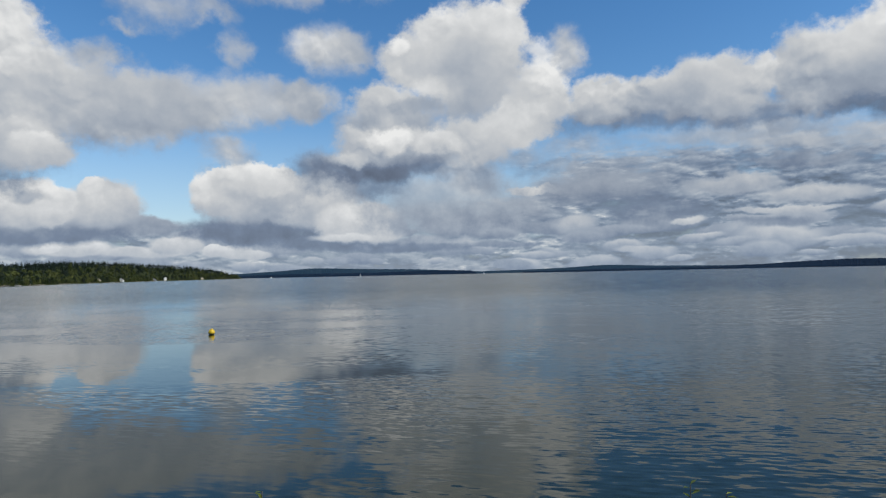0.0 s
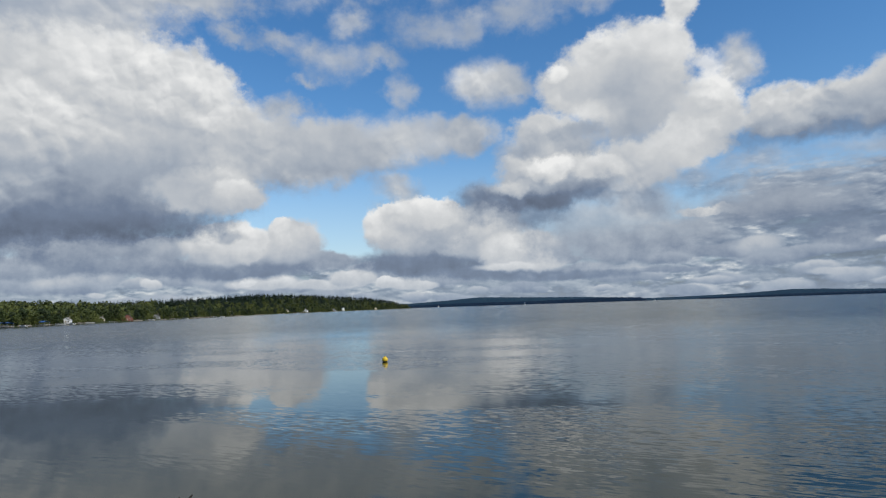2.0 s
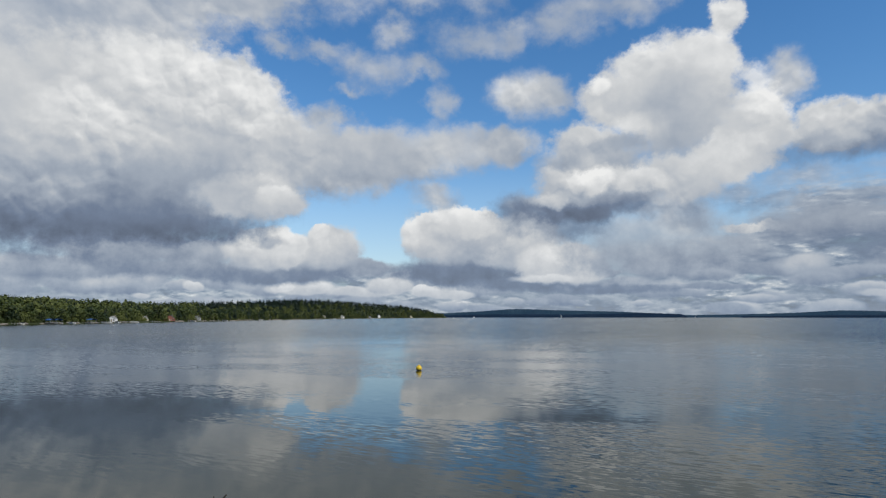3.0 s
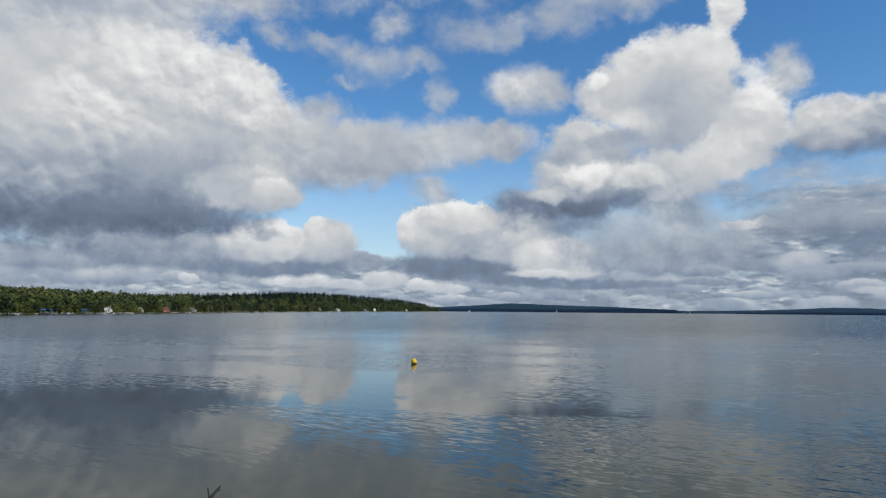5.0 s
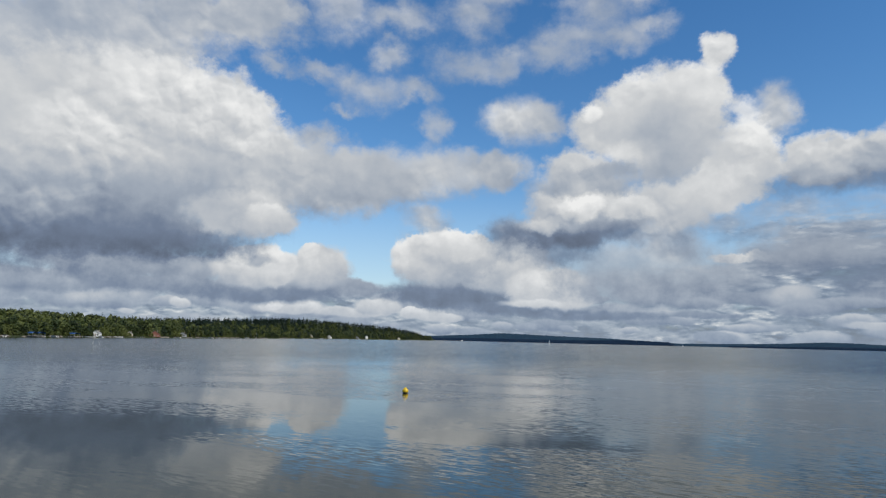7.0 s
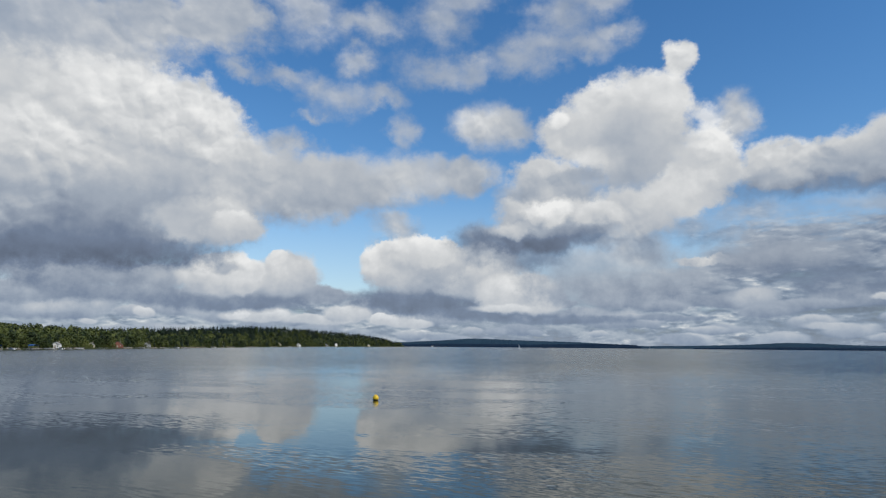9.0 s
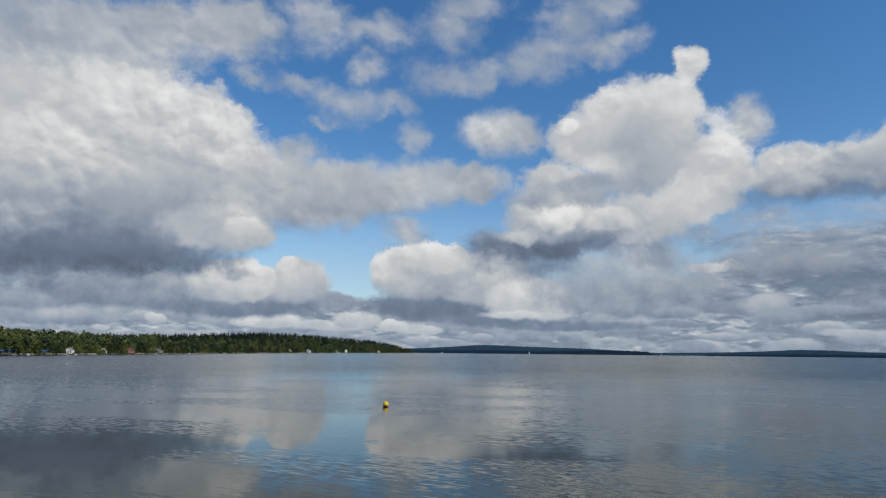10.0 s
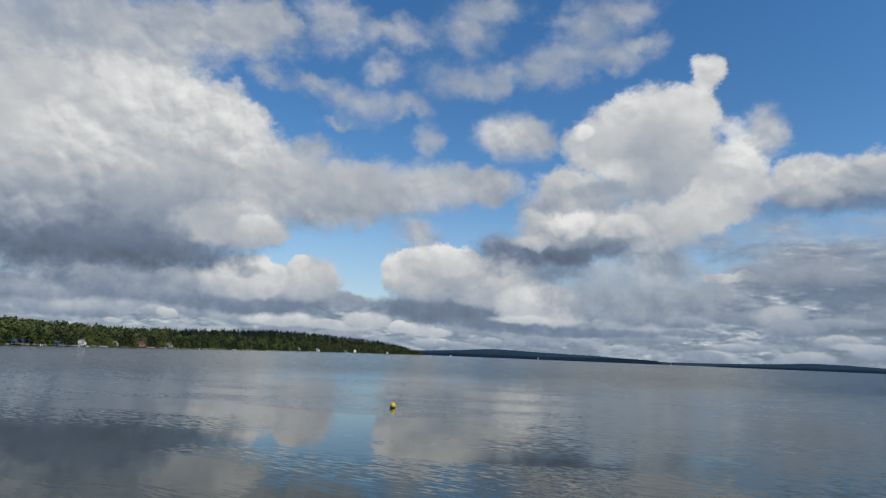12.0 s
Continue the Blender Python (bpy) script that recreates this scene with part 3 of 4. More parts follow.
# Far hills and shores: their blue haze is only surface colour, paler farther off.
build_ridge("backdrop_hill", "hazy blue-green wooded hill beyond the lake", FARTHEST_HAZE_WOODS, (-9, -6.3, -3.4, -1.2, 0, 3.2, 7.8, 10.5, 14), (0.25, 0.36, 0.52, 0.70, 0.70, 0.58, 0.46, 0.33, 0.12), 4300, 260, 9)
build_ridge("backdrop_shore", "dark wooded shore at the far end of the lake", FAR_HAZE_WOODS, (-9, -4, 0, 4, 8, 10.5, 12.6, 13.1), (0.16, 0.22, 0.24, 0.22, 0.30, 0.33, 0.25, 0.05), 3900, 150, 8)
build_ridge("backdrop_ridge", "hazy wooded ridge along the far lake shore", FARTHEST_HAZE_WOODS, (12.4, 14, 17, 20.5, 23.5, 25.5, 28, 33, 38, 46, 70), (0.06, 0.18, 0.22, 0.32, 0.50, 0.46, 0.34, 0.24, 0.3, 0.4, 0.4), 4400, 260, 8)
build_ridge("backdrop_bank", "dark wooded bank on the far side, tinted with blue haze", FAR_HAZE_WOODS, (17, 20, 24, 29, 33.6, 36, 38, 41.3, 44, 50, 75), (0.04, 0.10, 0.16, 0.17, 0.20, 0.30, 0.42, 0.54, 0.52, 0.5, 0.5), 3700, 200, 9)

# ---- the bank on which the camera stands ----
def bank_height(x, y):
    edge = 8.2 + 0.8 * noise.noise((x * 0.12, 1.3, 0)) + 0.3 * noise.noise((x * 0.6, 4.1, 0))
    s = edge - y
    rise = min(1, max(0, s) / 7.0)
    return (-0.35 * min(6, -s) if s < 0 else 2.85 * rise * rise * (3 - 2 * rise)) + 0.06 * noise.noise((x * 0.9, y * 0.9, 0))


def build_bank():
    xs = np.concatenate((np.linspace(-900, -40, 12), np.linspace(-36, 36, 73), np.linspace(40, 900, 12)))
    ys = np.concatenate((np.linspace(-900, -40, 10), np.linspace(-30, 0, 16), np.linspace(0.5, 12, 24)))
    verts = [(x, y, bank_height(x, y)) for x in xs for y in ys]
    k = len(ys)
    faces = [(i * k + j, (i + 1) * k + j, (i + 1) * k + j + 1, i * k + j + 1) for i in range(len(xs) - 1) for j in range(k - 1)]
    return tagged(new("ground_bank", mesh_of("ground_bank", verts, faces, GRASS, True)), "grassy lake bank sloping down to the water", "bank", kind="structure")


build_bank()


# ---- trees ----
def leaf_patch(rng, centre, size, lean):
    """A bent clump of foliage: five points, three triangles."""
    way = np.array([rng.gauss(0, 1), rng.gauss(0, 1), rng.gauss(0, 0.6)]) + lean
    way /= np.linalg.norm(way)
    a = np.cross(way, (rng.random() - 0.5, rng.random() - 0.5, 1.0))
    a /= np.linalg.norm(a)
    b = np.cross(way, a)
    ring = [centre + size * (0.6 + 0.6 * rng.random()) * (a * math.cos(t) + b * math.sin(t)) + way * size * 0.25 * rng.random() for t in (0.2, 1.5, 2.7, 3.9, 5.2)]
    return ring, [(0, 1, 2), (0, 2, 3), (0, 3, 4)]


def broadleaf_arrays(seed, patches, tall=15.0):
    """Trunk and limbs, and a crown of several lobes of leaf clumps with gaps between them."""
    rng = random.Random(seed)
    trunk = bmesh.new()
    rod(trunk, (0, 0, -0.6), (0.1, 0, tall * 0.45), 0.28, 0.17)
    lobes = []
    for i in range(6):
        a = i * 2.4 + rng.random()
        r = tall * (0.10 + 0.12 * rng.random())
        c = np.array((math.cos(a) * r, math.sin(a) * r, tall * (0.24 + 0.105 * i + 0.04 * rng.random())))
        lobes.append((c, tall * (0.185 + 0.07 * rng.random()) * (1.15 - 0.07 * i)))
        rod(trunk, (0.05, 0, tall * (0.22 + 0.03 * i)), tuple(c), 0.1, 0.04, 4)
    verts, faces = [], []
    for i in range(patches):
        c, r = lobes[i % len(lobes)]
        way = np.array([rng.gauss(0, 1), rng.gauss(0, 1), rng.gauss(0.15, 0.9)])
        way /= np.linalg.norm(way)
        ring, tris = leaf_patch(rng, c + way * r * (0.72 + 0.34 * rng.random()), tall * 0.066 * math.sqrt(150 / patches), way * 6.0)
        faces += [tuple(k + len(verts) for k in t) for t in tris]
        verts += ring
    return trunk, np.array(verts), faces


def conifer_arrays(seed, whorls, tall=18.0):
    """A straight trunk with whorls of drooping boughs, uneven in length."""
    rng = random.Random(seed)
    trunk = bmesh.new()
    rod(trunk, (0, 0, -0.6), (0, 0, tall * 0.93), 0.22, 0.05)
    verts, faces = [], []
    for i in range(whorls):
        s = i / (whorls - 1)
        z = tall * (0.2 + 0.74 * s)
        reach = tall * (0.23 * (1 - s) ** 0.6 + 0.05)
        for j in range(6 if s < 0.7 else 4):
            a = rng.random() * 6.283
            r = reach * (0.55 + 0.6 * rng.random())
            out = np.array((math.cos(a), math.sin(a), 0))
            side = np.array((-math.sin(a), math.cos(a), 0)) * r * 0.42
            root = np.array((0, 0, z + 0.25))
            mid = out * r * 0.6 + (0, 0, z - r * 0.10)
            tip = out * r + (0, 0, z - r * (0.25 + 0.2 * rng.random()))
            k = len(verts)
            verts += [root, mid + side, tip, mid - side, mid + (0, 0, r * 0.16)]
            faces += [(k, k + 1, k + 4), (k + 1, k + 2, k + 4), (k + 2, k + 3, k + 4), (k + 3, k, k + 4)]
    return trunk, np.array(verts), faces


def tree_thing(arrays, crown_mat, label):
    trunk, verts, faces = arrays
    thing = new("tree")
    part("trunk", trunk, BARK, thing)
    crown = new("crown", mesh_of("crown", verts, faces, crown_mat))
    crown.parent = thing
    return tagged(thing, label, "tree", "trees along the far shore")


def build_trees():
    rng = random.Random(11)
    kinds = [tree_thing(broadleaf_arrays(i, 230), BROADLEAF, "leafy green broadleaf tree on the lake shore") for i in range(5)]
    kinds += [tree_thing(conifer_arrays(i, 15), SHADED_NEEDLES, "tall dark green conifer among the shore trees") for i in range(2)]
    first = set()
    for i in range(270):
        b = -44 + 32 * (i + rng.random() * 0.8) / 270
        d = SHORE(b) + 9 + rng.random() * 26
        k = rng.randrange(5) if rng.random() < 0.86 else 5 + rng.randrange(2)
        size = 0.32 + 0.48 * rng.random() ** 1.4
        m = Matrix.LocRotScale(at_bearing(b, d, point_height(b, d)), Euler((0, 0, rng.random() * 6.28)), (size * 1.1, size * 1.1, size))
        if k not in first:
            first.add(k)
            kinds[k].matrix_basis = m
        else:
            copy_thing(kinds[k], Matrix.LocRotScale(m.translation, m.to_euler(), None)).scale = m.to_scale()
    for k, thing in enumerate(kinds):
        if k not in first:
            thing.matrix_basis = pose(*at_bearing(-46 - k, SHORE(-46 - k) + 20, 1.5))


def build_woods(name, label, mat, shapes, spots):
    """Many trees of a few shapes in one mesh, each turned and sized in its own way."""
    rng = random.Random(len(name))
    all_verts, all_faces, base = [], [], 0
    for place, size in spots:
        verts, faces = shapes[rng.randrange(len(shapes))]
        a = rng.random() * 6.283
        c, s = math.cos(a) * size, math.sin(a) * size
        all_verts.append(verts @ np.array([[c, s, 0], [-s, c, 0], [0, 0, size * (0.85 + 0.3 * rng.random())]]) + np.array(place))
        all_faces.append(np.array(faces) + base)
        base += len(verts)
    v, f = np.concatenate(all_verts), np.concatenate(all_faces)
    me = bpy.data.meshes.new(name)
    me.vertices.add(len(v))
    me.vertices.foreach_set("co", v.ravel())
    me.loops.add(f.size)
    me.loops.foreach_set("vertex_index", f.ravel())
    me.polygons.add(len(f))
    me.polygons.foreach_set("loop_start", np.arange(0, f.size, 3))
    me.materials.append(mat)
    me.update(calc_edges=True)
    return tagged(new(name, me), label, "woods", kind="stuff")


def wood_spots():
    """Broadleaves down the slope, conifers among them and along the ridge."""
    rng = random.Random(5)
    leafy, dark = [], []
    for i in range(6600):
        b = -62 + 55.2 * rng.random() ** 0.85
        deep = DEEP(b)
        s = rng.random() ** 1.25
        d = SHORE(b) + 14 + s * deep * 1.12
        if d > SHORE(b) + deep and b > -8:
            continue
        place = at_bearing(b, d, point_height(b, d) - 0.4)
        # Extra dark conifers uphill and past -27 degrees stand in for cloud shade.
        share = 0.04 + (0.62 * s if b < -27 else 1.15 * s + 0.2) + 0.25 * noise.noise((b * 0.35, s * 3, 2.0))
        if rng.random() < share:
            dark.append((place, 0.34 + 0.40 * rng.random()))
        else:
            leafy.append((place, (0.38 + 0.46 * rng.random() ** 1.2) * (0.62 + 0.38 * min(1, s * 5))))
    for i in range(900):  # undergrowth behind the beach
        b = -62 + 55.0 * rng.random() ** 0.8
        d = SHORE(b) + 7 + 9 * rng.random()
        leafy.append((at_bearing(b, d, point_height(b, d) - 0.5), 0.14 + 0.12 * rng.random()))
    return leafy, dark


leafy, dark = wood_spots()
build_woods("broadleaf_woods", "dense green broadleaf woods on the point", BROADLEAF, [broadleaf_arrays(40 + i, 90)[1:] for i in range(4)], leafy)
build_woods("conifer_woods", "conifer woods along the ridge of the point, darkened as under cloud", SHADED_NEEDLES, [conifer_arrays(60 + i, 9)[1:] for i in range(4)], dark)
build_trees()


# ---- cottages, docks and boats along the far shore ----
def cottage(b, back, w, d, h, wall_mat, roof_mat, label, spin=0.0):
    """A gabled cottage: walls, roof with eaves, windows in frames, a door, a chimney."""
    w, d, h = w * 0.68, d * 0.68, h * 0.72
    thing = new("cottage")
    bm = bmesh.new()
    pts = [(-w / 2, 0), (w / 2, 0), (w / 2, h), (0, h + w * 0.36), (-w / 2, h)]
    front = [bm.verts.new((x, -d / 2, z)) for x, z in pts]
    rear = [bm.verts.new((x, d / 2, z)) for x, z in pts]
    bm.faces.new(front)
    bm.faces.new(rear[::-1])
    for i in range(5):
        bm.faces.new((front[i], rear[i], rear[(i + 1) % 5], front[(i + 1) % 5]))
    part("wall", bm, wall_mat, thing)
    for side in (-1, 1):
        bm = box(bmesh.new(), 0, w * 0.60, -d / 2 - 0.4, d / 2 + 0.4, 0.02, 0.22)
        roof = part("roof", bm, roof_mat, thing)
        roof.matrix_basis = pose(0, 0, h + w * 0.36, 0, 35.75, 0) if side > 0 else pose(0, 0, h + w * 0.36, 0, 35.75, 0)
        if side < 0:
            roof.matrix_basis = Matrix.Rotation(math.pi, 4, "Z") @ pose(0, 0, h + w * 0.36, 0, 35.75, 0)
    for x in (-w * 0.28, w * 0.28):
        pane = part("window", box(bmesh.new(), x - 0.45, x + 0.45, -d / 2 - 0.05, -d / 2 + 0.05, 0.9, 1.8), GLASS, thing, "dark glazed window")
        bm = box(box(bmesh.new(), x - 0.57, x + 0.57, -d / 2 - 0.09, -d / 2 - 0.052, 1.8, 1.92), x - 0.57, x + 0.57, -d / 2 - 0.09, -d / 2 - 0.052, 0.78, 0.9)
        part("frame", bm, WHITE_PAINT, pane)
    part("door", box(bmesh.new(), -0.48, 0.48, -d / 2 - 0.06, -d / 2 + 0.04, 0.0, 2.0), WOOD, thing)
    part("chimney", box(bmesh.new(), w * 0.18, w * 0.18 + 0.7, d * 0.1, d * 0.1 + 0.7, h, h + w * 0.36 + 0.9, 0.03), STONE, thing)
    dist = SHORE(b) + back
    thing.matrix_basis = Matrix.Translation(at_bearing(b, dist, point_height(b, dist) - 0.15)) @ Matrix.Rotation(radians(-b + spin), 4, "Z")
    return tagged(thing, label, "house", "cottages on the shore")


def dock(b, length, label="pale wooden dock on posts in the water"):
    thing = new("dock")
    bm = bmesh.new()
    for i in range(int(length / 0.5)):
        box(bm, -0.9, 0.9, -i * 0.5 - 0.47, -i * 0.5, 0.62, 0.70)
    part("deck", bm, WOOD, thing)
    for i in range(max(2, int(length / 4))):
        for x in (-0.85, 0.85):
            part("post", rod(bmesh.new(), (x, -i * 4 - 0.4, -1.4), (x, -i * 4 - 0.4, 1.1), 0.09, 0.09), STEEL, thing)
    thing.matrix_basis = Matrix.Translation(at_bearing(b, SHORE(b) + 2)) @ Matrix.Rotation(radians(-b + 25 * math.sin(b * 7)), 4, "Z")
    return tagged(thing, label, "dock", "docks on the far shore")


def hull_mesh(length, beam, height):
    bm = bmesh.new()
    rings = []
    for s, wide, low in ((0, 0.82, 0.0), (0.35, 1.0, 0.0), (0.7, 0.85, 0.08), (0.9, 0.45, 0.25), (1.0, 0.04, 0.5)):
        y = (s - 0.5) * length
        w = beam / 2 * wide
        rings.append([bm.verts.new(p) for p in ((-w, y, height * (1 + 0.15 * s)), (-w * 0.75, y, height * (0.2 + low)), (0, y, -0.15 + height * low), (w * 0.75, y, height * (0.2 + low)), (w, y, height * (1 + 0.15 * s)), (w * 0.8, y, height * 0.8), (-w * 0.8, y, height * 0.8))])
    for a, c in zip(rings, rings[1:]):
        for i in range(7):
            bm.faces.new((a[i], a[(i + 1) % 7], c[(i + 1) % 7], c[i]))
    bm.faces.new(rings[0])
    bm.faces.new(rings[-1][::-1])
    return bm


def motor_boat(b, out, heading, length=6.5):
    thing = new("motor_boat")
    part("hull", hull_mesh(length, 2.3, 0.9), WHITE_PAINT, thing)
    part("windscreen", box(bmesh.new(), -0.8, 0.8, 0.5, 0.62, 0.8, 1.5, 0.03), GLASS, thing)
    part("motor", box(bmesh.new(), -0.25, 0.25, -length / 2 - 0.45, -length / 2 + 0.02, 0.2, 1.3, 0.08), SHINGLE, thing)
    thing.matrix_basis = Matrix.Translation(at_bearing(b, SHORE(b) - out, 0.0)) @ Matrix.Rotation(radians(heading), 4, "Z")
    return tagged(thing, "white motor boat moored near the shore", "boat", "boats on the far shore")


def boat_lift(b, out):
    thing = new("boat_lift")
    for x in (-1.6, 1.6):
        for y in (-3, 3):
            part("post", rod(bmesh.new(), (x, y, -1.5), (x, y, 2.6), 0.07, 0.07), STEEL, thing)
    bm = bmesh.new()
    rows = [[bm.verts.new((1.9 * math.cos(t), y, 2.5 + 0.8 * math.sin(t))) for t in np.linspace(-0.2, math.pi + 0.2, 9)] for y in (-3.6, 3.6)]
    rows += [[bm.verts.new((1.84 * math.cos(t), y, 2.44 + 0.8 * math.sin(t))) for t in np.linspace(math.pi + 0.2, -0.2, 9)] for y in (-3.6, 3.6)]
    loop0, loop1 = rows[0] + rows[2], rows[1] + rows[3]
    for i in range(18):
        bm.faces.new((loop0[i], loop0[(i + 1) % 18], loop1[(i + 1) % 18], loop1[i]))
    part("canopy", bm, BLUE_CANVAS, thing, "bright blue canvas canopy")
    thing.matrix_basis = Matrix.Translation(at_bearing(b, SHORE(b) - out)) @ Matrix.Rotation(radians(60), 4, "Z")
    return tagged(thing, "boat lift with a blue canvas canopy", "boat lift", "boat lifts on the far shore")


def sail_boat(b, metres, heading, tall=11.0):
    thing = new("sailing_boat")
    part("hull", hull_mesh(8, 2.6, 1.1), WHITE_PAINT, thing)
    part("mast", rod(bmesh.new(), (0, 0.4, 0.8), (0, 0.4, tall + 1), 0.08, 0.05), STEEL, thing)
    for name, pts in (("mainsail", ((0.05, 0.3, 2), (0.05, -3.6, 2.1), (0.05, 0.3, tall + 0.6))), ("jib", ((0.05, 3.8, 1.4), (0.05, 0.6, 1.6), (0.05, 0.6, tall - 1)))):
        bm = bmesh.new()
        a = [bm.verts.new(p) for p in pts]
        c = [bm.verts.new((p[0] + 0.03, p[1], p[2])) for p in pts]
        belly = bm.verts.new(Vector(np.mean(pts, 0)) + Vector((0.5, 0, 0)))
        back = bm.verts.new(Vector(np.mean(pts, 0)) + Vector((0.46, 0, 0)))
        for i in range(3):
            bm.faces.new((a[i], a[(i + 1) % 3], belly))
            bm.faces.new((c[i], c[(i + 1) % 3], back))
            bm.faces.new((a[i], a[(i + 1) % 3], c[(i + 1) % 3], c[i]))
        part(name, bm, SAIL, thing)
    thing.matrix_basis = Matrix.Translation(at_bearing(b, metres)) @ Matrix.Rotation(radians(heading), 4, "Z")
    return tagged(thing, "small white sailing boat far out on the lake", "boat", "sailing boats")


def build_shore_things():
    for row in (
        (-38.0, 26, 9, 8, 3.6, GREY_PAINT, PALE_SHINGLE, "grey cottage with a pale roof among trees"),
        (-35.2, 34, 8, 8, 4.2, CREAM_PAINT, SHINGLE, "cream cottage half hidden by shore trees"),
        (-32.9, 8, 8, 7, 3.0, WHITE_PAINT, PALE_SHINGLE, "white gabled cottage close to the water"),
        (-30.7, 14, 8, 6, 2.7, CREAM_PAINT, PALE_SHINGLE, "low cream cottage beside the beach"),
        (-28.9, 10, 13, 9, 3.0, RED_PAINT, SHINGLE, "red-brown cottage with a wide gable"),
        (-28.0, 46, 12, 9, 5.0, WHITE_PAINT, PALE_SHINGLE, "white house on the slope among trees"),
        (-26.9, 12, 10, 8, 3.2, GREY_PAINT, SHINGLE, "grey cottage behind the shore trees"),
        (-25.5, 26, 8, 8, 5.0, WHITE_PAINT, SHINGLE, "small white house above the shore"),
        (-21.4, 24, 9, 9, 6.5, WHITE_PAINT, PALE_SHINGLE, "tall white house between dark trees"),
        (-16.95, 26, 13, 10, 5.0, CREAM_PAINT, PALE_SHINGLE, "cream house among the shore trees"),
        (-15.45, 12, 17, 12, 4.5, WHITE_PAINT, PALE_SHINGLE, "bright white house at the water's edge"),
        (-12.3, 10, 9, 9, 9.0, WHITE_PAINT, PALE_SHINGLE, "tall narrow white boathouse on the shore"),
        (-13.1, 14, 14, 10, 4.0, GREY_PAINT, SHINGLE, "grey house near the tip of the point"),
        (-9.6, 10, 16, 10, 4.0, CREAM_PAINT, PALE_SHINGLE, "pale cottage near the end of the point"),
    ):
        cottage(*row, spin=18 * math.sin(row[0] * 5))
    for b, length in ((-39.2, 14), (-36.2, 18), (-34.8, 16), (-33.9, 14), (-32.2, 18), (-30.2, 20), (-27.6, 16), (-25.7, 24), (-24.2, 22), (-22.5, 24), (-20.8, 24), (-18.6, 22), (-16.3, 24), (-14.0, 26), (-10.6, 26), (-8.4, 26)):
        dock(b, length)
    for b, out, heading in ((-38.6, 9, 40), (-35.6, 10, 75), (-33.3, 9, 95), (-32.6, 12, 60), (-31.4, 8, 110), (-27.2, 10, 80), (-24.8, 14, 70), (-22.0, 12, 100), (-16.0, 16, 90), (-12.9, 16, 85), (-5.9, 30, 70)):
        motor_boat(b, out, heading, 6.0 + 2.5 * abs(math.sin(b * 3)))
    boat_lift(-36.9, 8)
    boat_lift(-36.5, 9)
    boat_lift(-34.3, 8)
    sail_boat(3.15, 3300, 70, 15)
    sail_boat(13.7, 3400, 50, 10)
    sail_boat(-4.2, 3200, 110, 7)


build_shore_things()


def build_shore_stones():
    """The pale stony rim of the far shore."""
    rng = random.Random(3)
    shape = bmesh.new()
    bmesh.ops.create_icosphere(shape, subdivisions=1, radius=1.0)
    verts = np.array([p.co[:] for p in shape.verts])
    faces = [tuple(p.index for p in f.verts) for f in shape.faces]
    shapes = [(verts * np.random.RandomState(i).uniform(0.75, 1.2, (len(verts), 1)) * (1.3, 0.9, 0.6), faces) for i in range(4)]
    shape.free()
    spots = []
    for i in range(1700):
        b = -62 + 55.3 * rng.random() ** 0.8
        if noise.noise((b * 1.7, 3.3, 0.0)) < -0.02:
            continue
        spots.append((at_bearing(b, SHORE(b) - 1 + 5 * rng.random(), 0.15 + 0.45 * rng.random()), (0.5 + 0.7 * rng.random()) * SHORE(b) ** 0.25 / 4.5))
    return build_woods("shore_stones", "pale stones along the far waterline", STONE, shapes, spots)


build_shore_stones()


# ---- the buoy ----
def build_buoy():
    thing = new("buoy")
    r = 0.25
    part("float", lathe(bmesh.new(), [(r * math.cos(a), 0.16 + r * math.sin(a)) for a in np.linspace(-0.35, 1.45, 14)], 28), BUOY_YELLOW, thing, "bright yellow plastic float", True)
    part("waterline_band", lathe(bmesh.new(), [(r * 1.01 * math.cos(a), 0.16 + r * 1.01 * math.sin(a)) for a in np.linspace(-1.45, -0.30, 10)], 28), BUOY_UNDERSIDE, thing, "dark brownish underside", True)
    part("collar", lathe(bmesh.new(), [(0.07, 0.39), (0.085, 0.41), (0.085, 0.43), (0.05, 0.445)], 16), BUOY_YELLOW, thing)
    bm = bmesh.new()
    for i in range(10):
        a, c = math.pi * i / 10, math.pi * (i + 1) / 10
        rod(bm, (0.035 * math.cos(a), 0, 0.44 + 0.04 * math.sin(a)), (0.035 * math.cos(c), 0, 0.44 + 0.04 * math.sin(c)), 0.010, 0.010)
    part("ring", bm, STEEL, thing)
    thing.matrix_basis = Matrix.Translation(at_bearing(-8.90, 54.9, 0.02)) @ Matrix.Rotation(radians(6), 4, "Y")
    return tagged(thing, "round yellow mooring buoy floating on the lake", "buoy")


build_buoy()


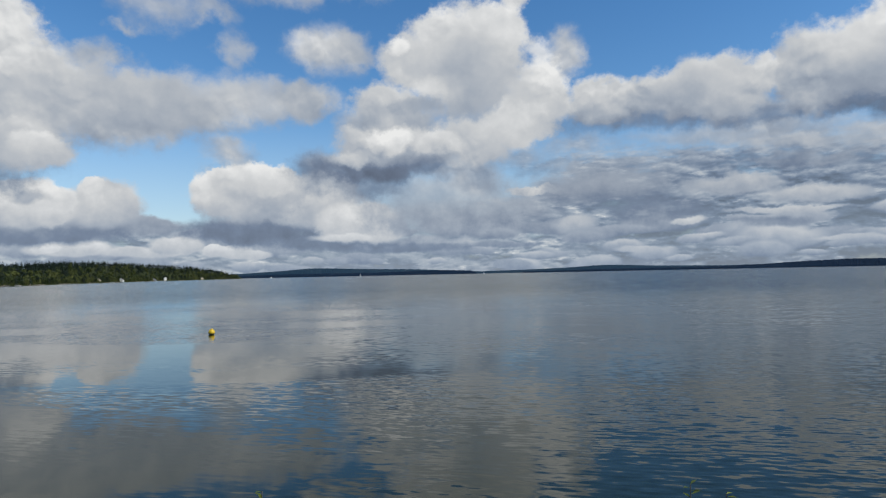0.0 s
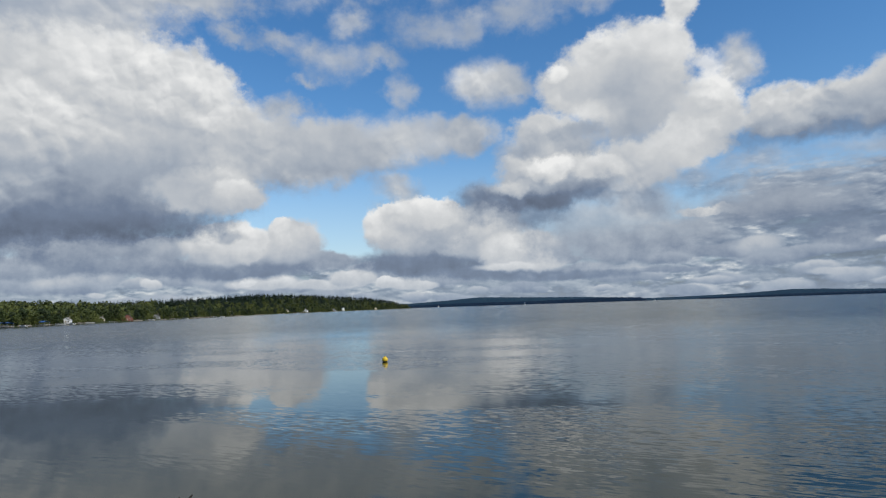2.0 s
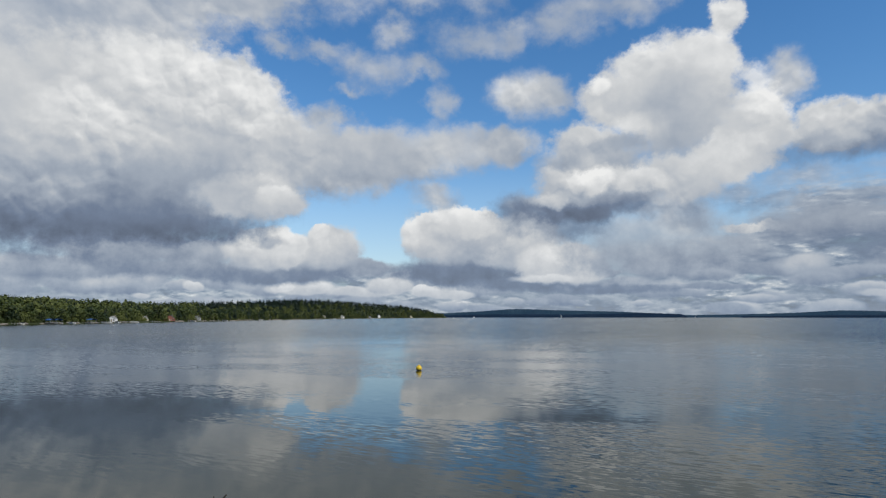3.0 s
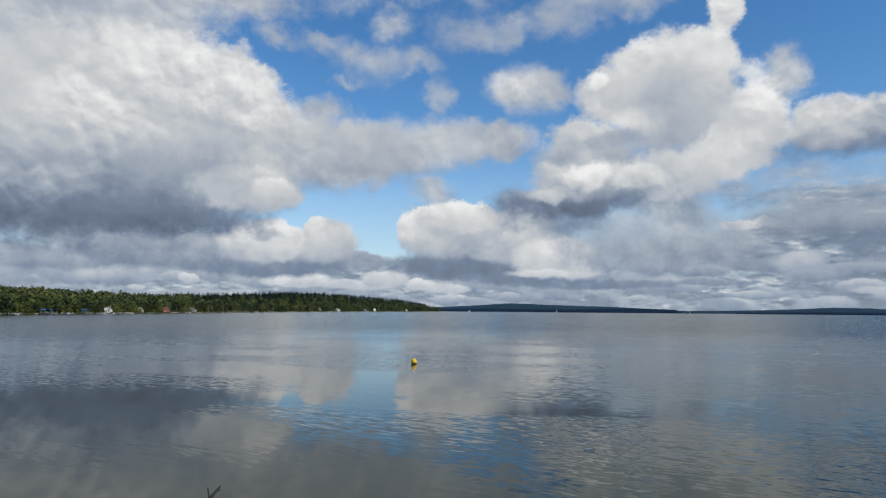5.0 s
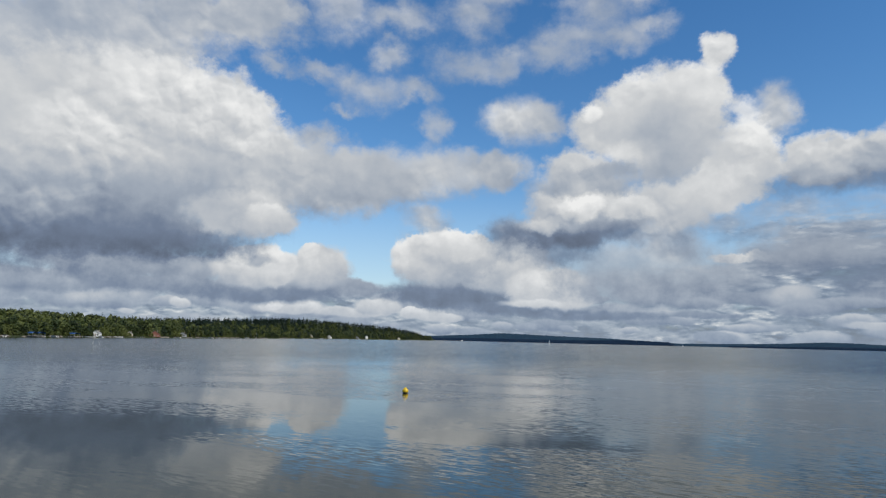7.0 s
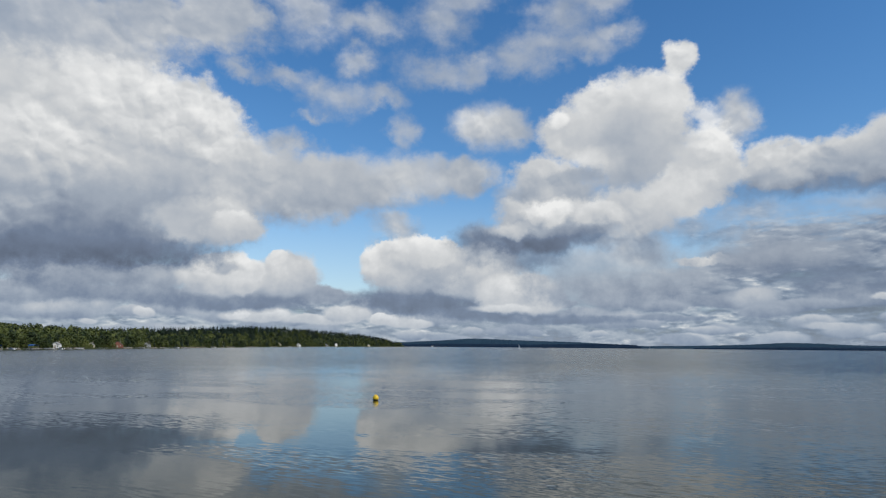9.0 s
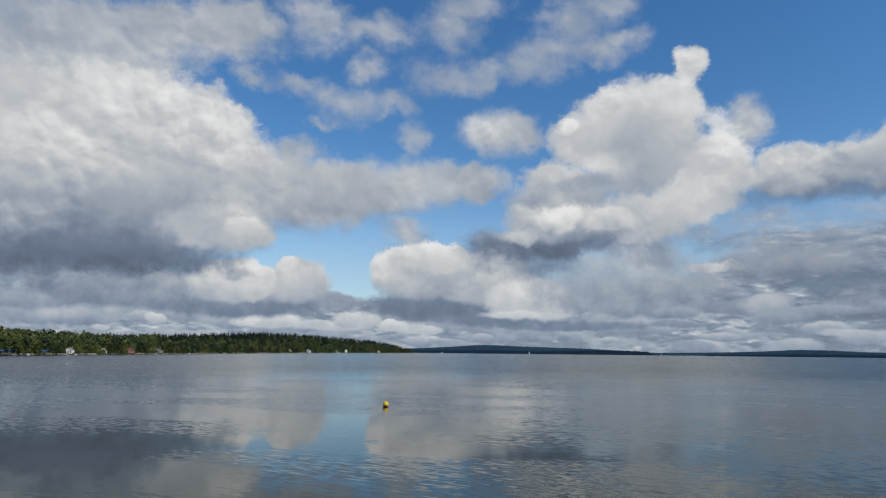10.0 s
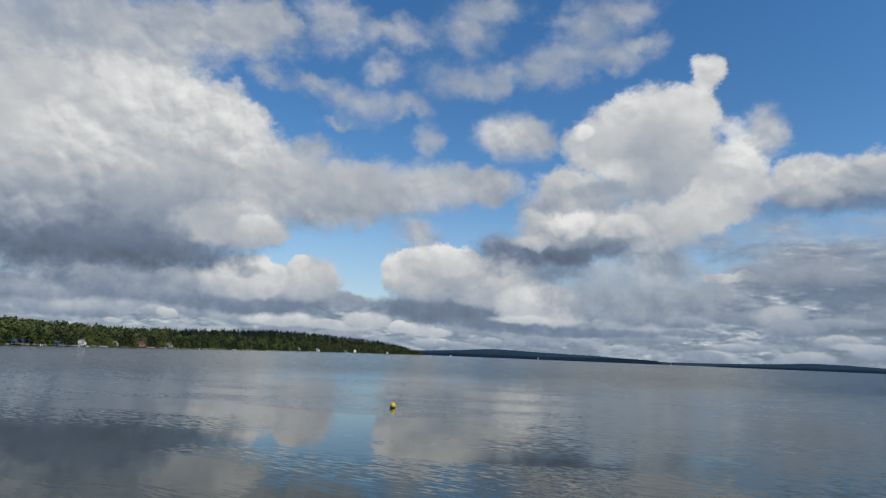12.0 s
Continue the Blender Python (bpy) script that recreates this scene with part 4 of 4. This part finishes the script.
# ---- shrubs on the bank ----
def shrub(b, metres, top, seed):
    rng = random.Random(seed)
    thing = new("shrub")
    spot_at = at_bearing(b, metres)
    ground = bank_height(spot_at.x, spot_at.y)
    tall = top - ground
    stems, leaves, faces = bmesh.new(), [], []
    for i in range(9):
        a = rng.random() * 6.283
        lean = 0.0 if i == 0 else 0.12 + 0.3 * rng.random()
        size = 1.0 if i == 0 else 0.6 + 0.25 * rng.random()
        tip = Vector((math.cos(a) * lean * tall, math.sin(a) * lean * tall, tall * size * 0.97))
        rod(stems, (0, 0, -0.1), tip, 0.008, 0.003, 5)
        for j in range(34):
            s = 0.25 + 0.75 * (j / 33)
            base = np.array(tip * s)
            t = rng.random() * 6.283
            out = np.array((math.cos(t), math.sin(t), 0.5 * rng.random()))
            out /= np.linalg.norm(out)
            side = np.cross(out, (0, 0, 1)) * 0.014
            length = 0.05 + 0.035 * rng.random()
            k = len(leaves)
            leaves += [base, base + out * length * 0.5 + side, base + out * length - np.array((0, 0, 0.01)), base + out * length * 0.5 - side, base + out * length * 0.5 - np.array((0, 0, 0.006))]
            faces += [(k, k + 1, k + 4), (k + 1, k + 2, k + 4), (k + 2, k + 3, k + 4), (k + 3, k, k + 4)]
    part("stems", stems, BARK, thing)
    crown = new("leaves", mesh_of("leaves", leaves, faces, SHRUB_LEAF))
    crown.parent = thing
    thing.matrix_basis = Matrix.Translation((spot_at.x, spot_at.y, ground))
    return tagged(thing, "young yellow-green leafy shrub on the bank", "shrub", "shrubs on the bank")


shrub(29.9, 4.6, 4.5 - 4.6 * math.tan(radians(16.9)), 1)
shrub(32.5, 4.9, 4.5 - 4.9 * math.tan(radians(17.4)), 2)
shrub(-5.1, 4.4, 4.5 - 4.4 * math.tan(radians(17.1)), 3)


def dead_branch(b, metres, top):
    """A bare forked branch that stands up from the bank."""
    thing = new("dead_branch")
    foot = at_bearing(b, metres)
    ground = bank_height(foot.x, foot.y)
    tall = top - ground
    side = Vector((math.cos(radians(b)), -math.sin(radians(b)), 0))
    fork = Vector((0, 0, tall - 0.07))
    bm = bmesh.new()
    knees = [Vector((0, 0, -0.1)), side * 0.05 + Vector((0, 0, tall * 0.35)), side * -0.03 + Vector((0, 0, tall * 0.7)), fork]
    for i in range(3):
        rod(bm, knees[i], knees[i + 1], 0.022 - 0.004 * i, 0.018 - 0.004 * i, 8)
    part("stem", bm, DEAD_WOOD, thing)
    bm = rod(bmesh.new(), fork, fork + side * 0.030 + Vector((0, 0, 0.035)), 0.011, 0.009, 7)
    rod(bm, fork + side * 0.030 + Vector((0, 0, 0.035)), fork + side * 0.058 + Vector((0, 0, 0.068)), 0.009, 0.004, 7)
    rod(bm, fork + side * 0.034 + Vector((0, 0, 0.040)), fork + side * 0.062 + Vector((0, 0, 0.046)), 0.004, 0.002, 5)
    part("twig", bm, DEAD_WOOD, thing)
    bm = rod(bmesh.new(), fork + Vector((0, 0, -0.01)), fork + side * -0.012 + Vector((0, 0, 0.065)), 0.006, 0.003, 6)
    part("twig", bm, DEAD_WOOD, thing)
    thing.matrix_basis = Matrix.Translation((foot.x, foot.y, ground))
    return tagged(thing, "bare dark forked dead branch on the bank", "branch")


dead_branch(-25.00, 4.0, 3.489)
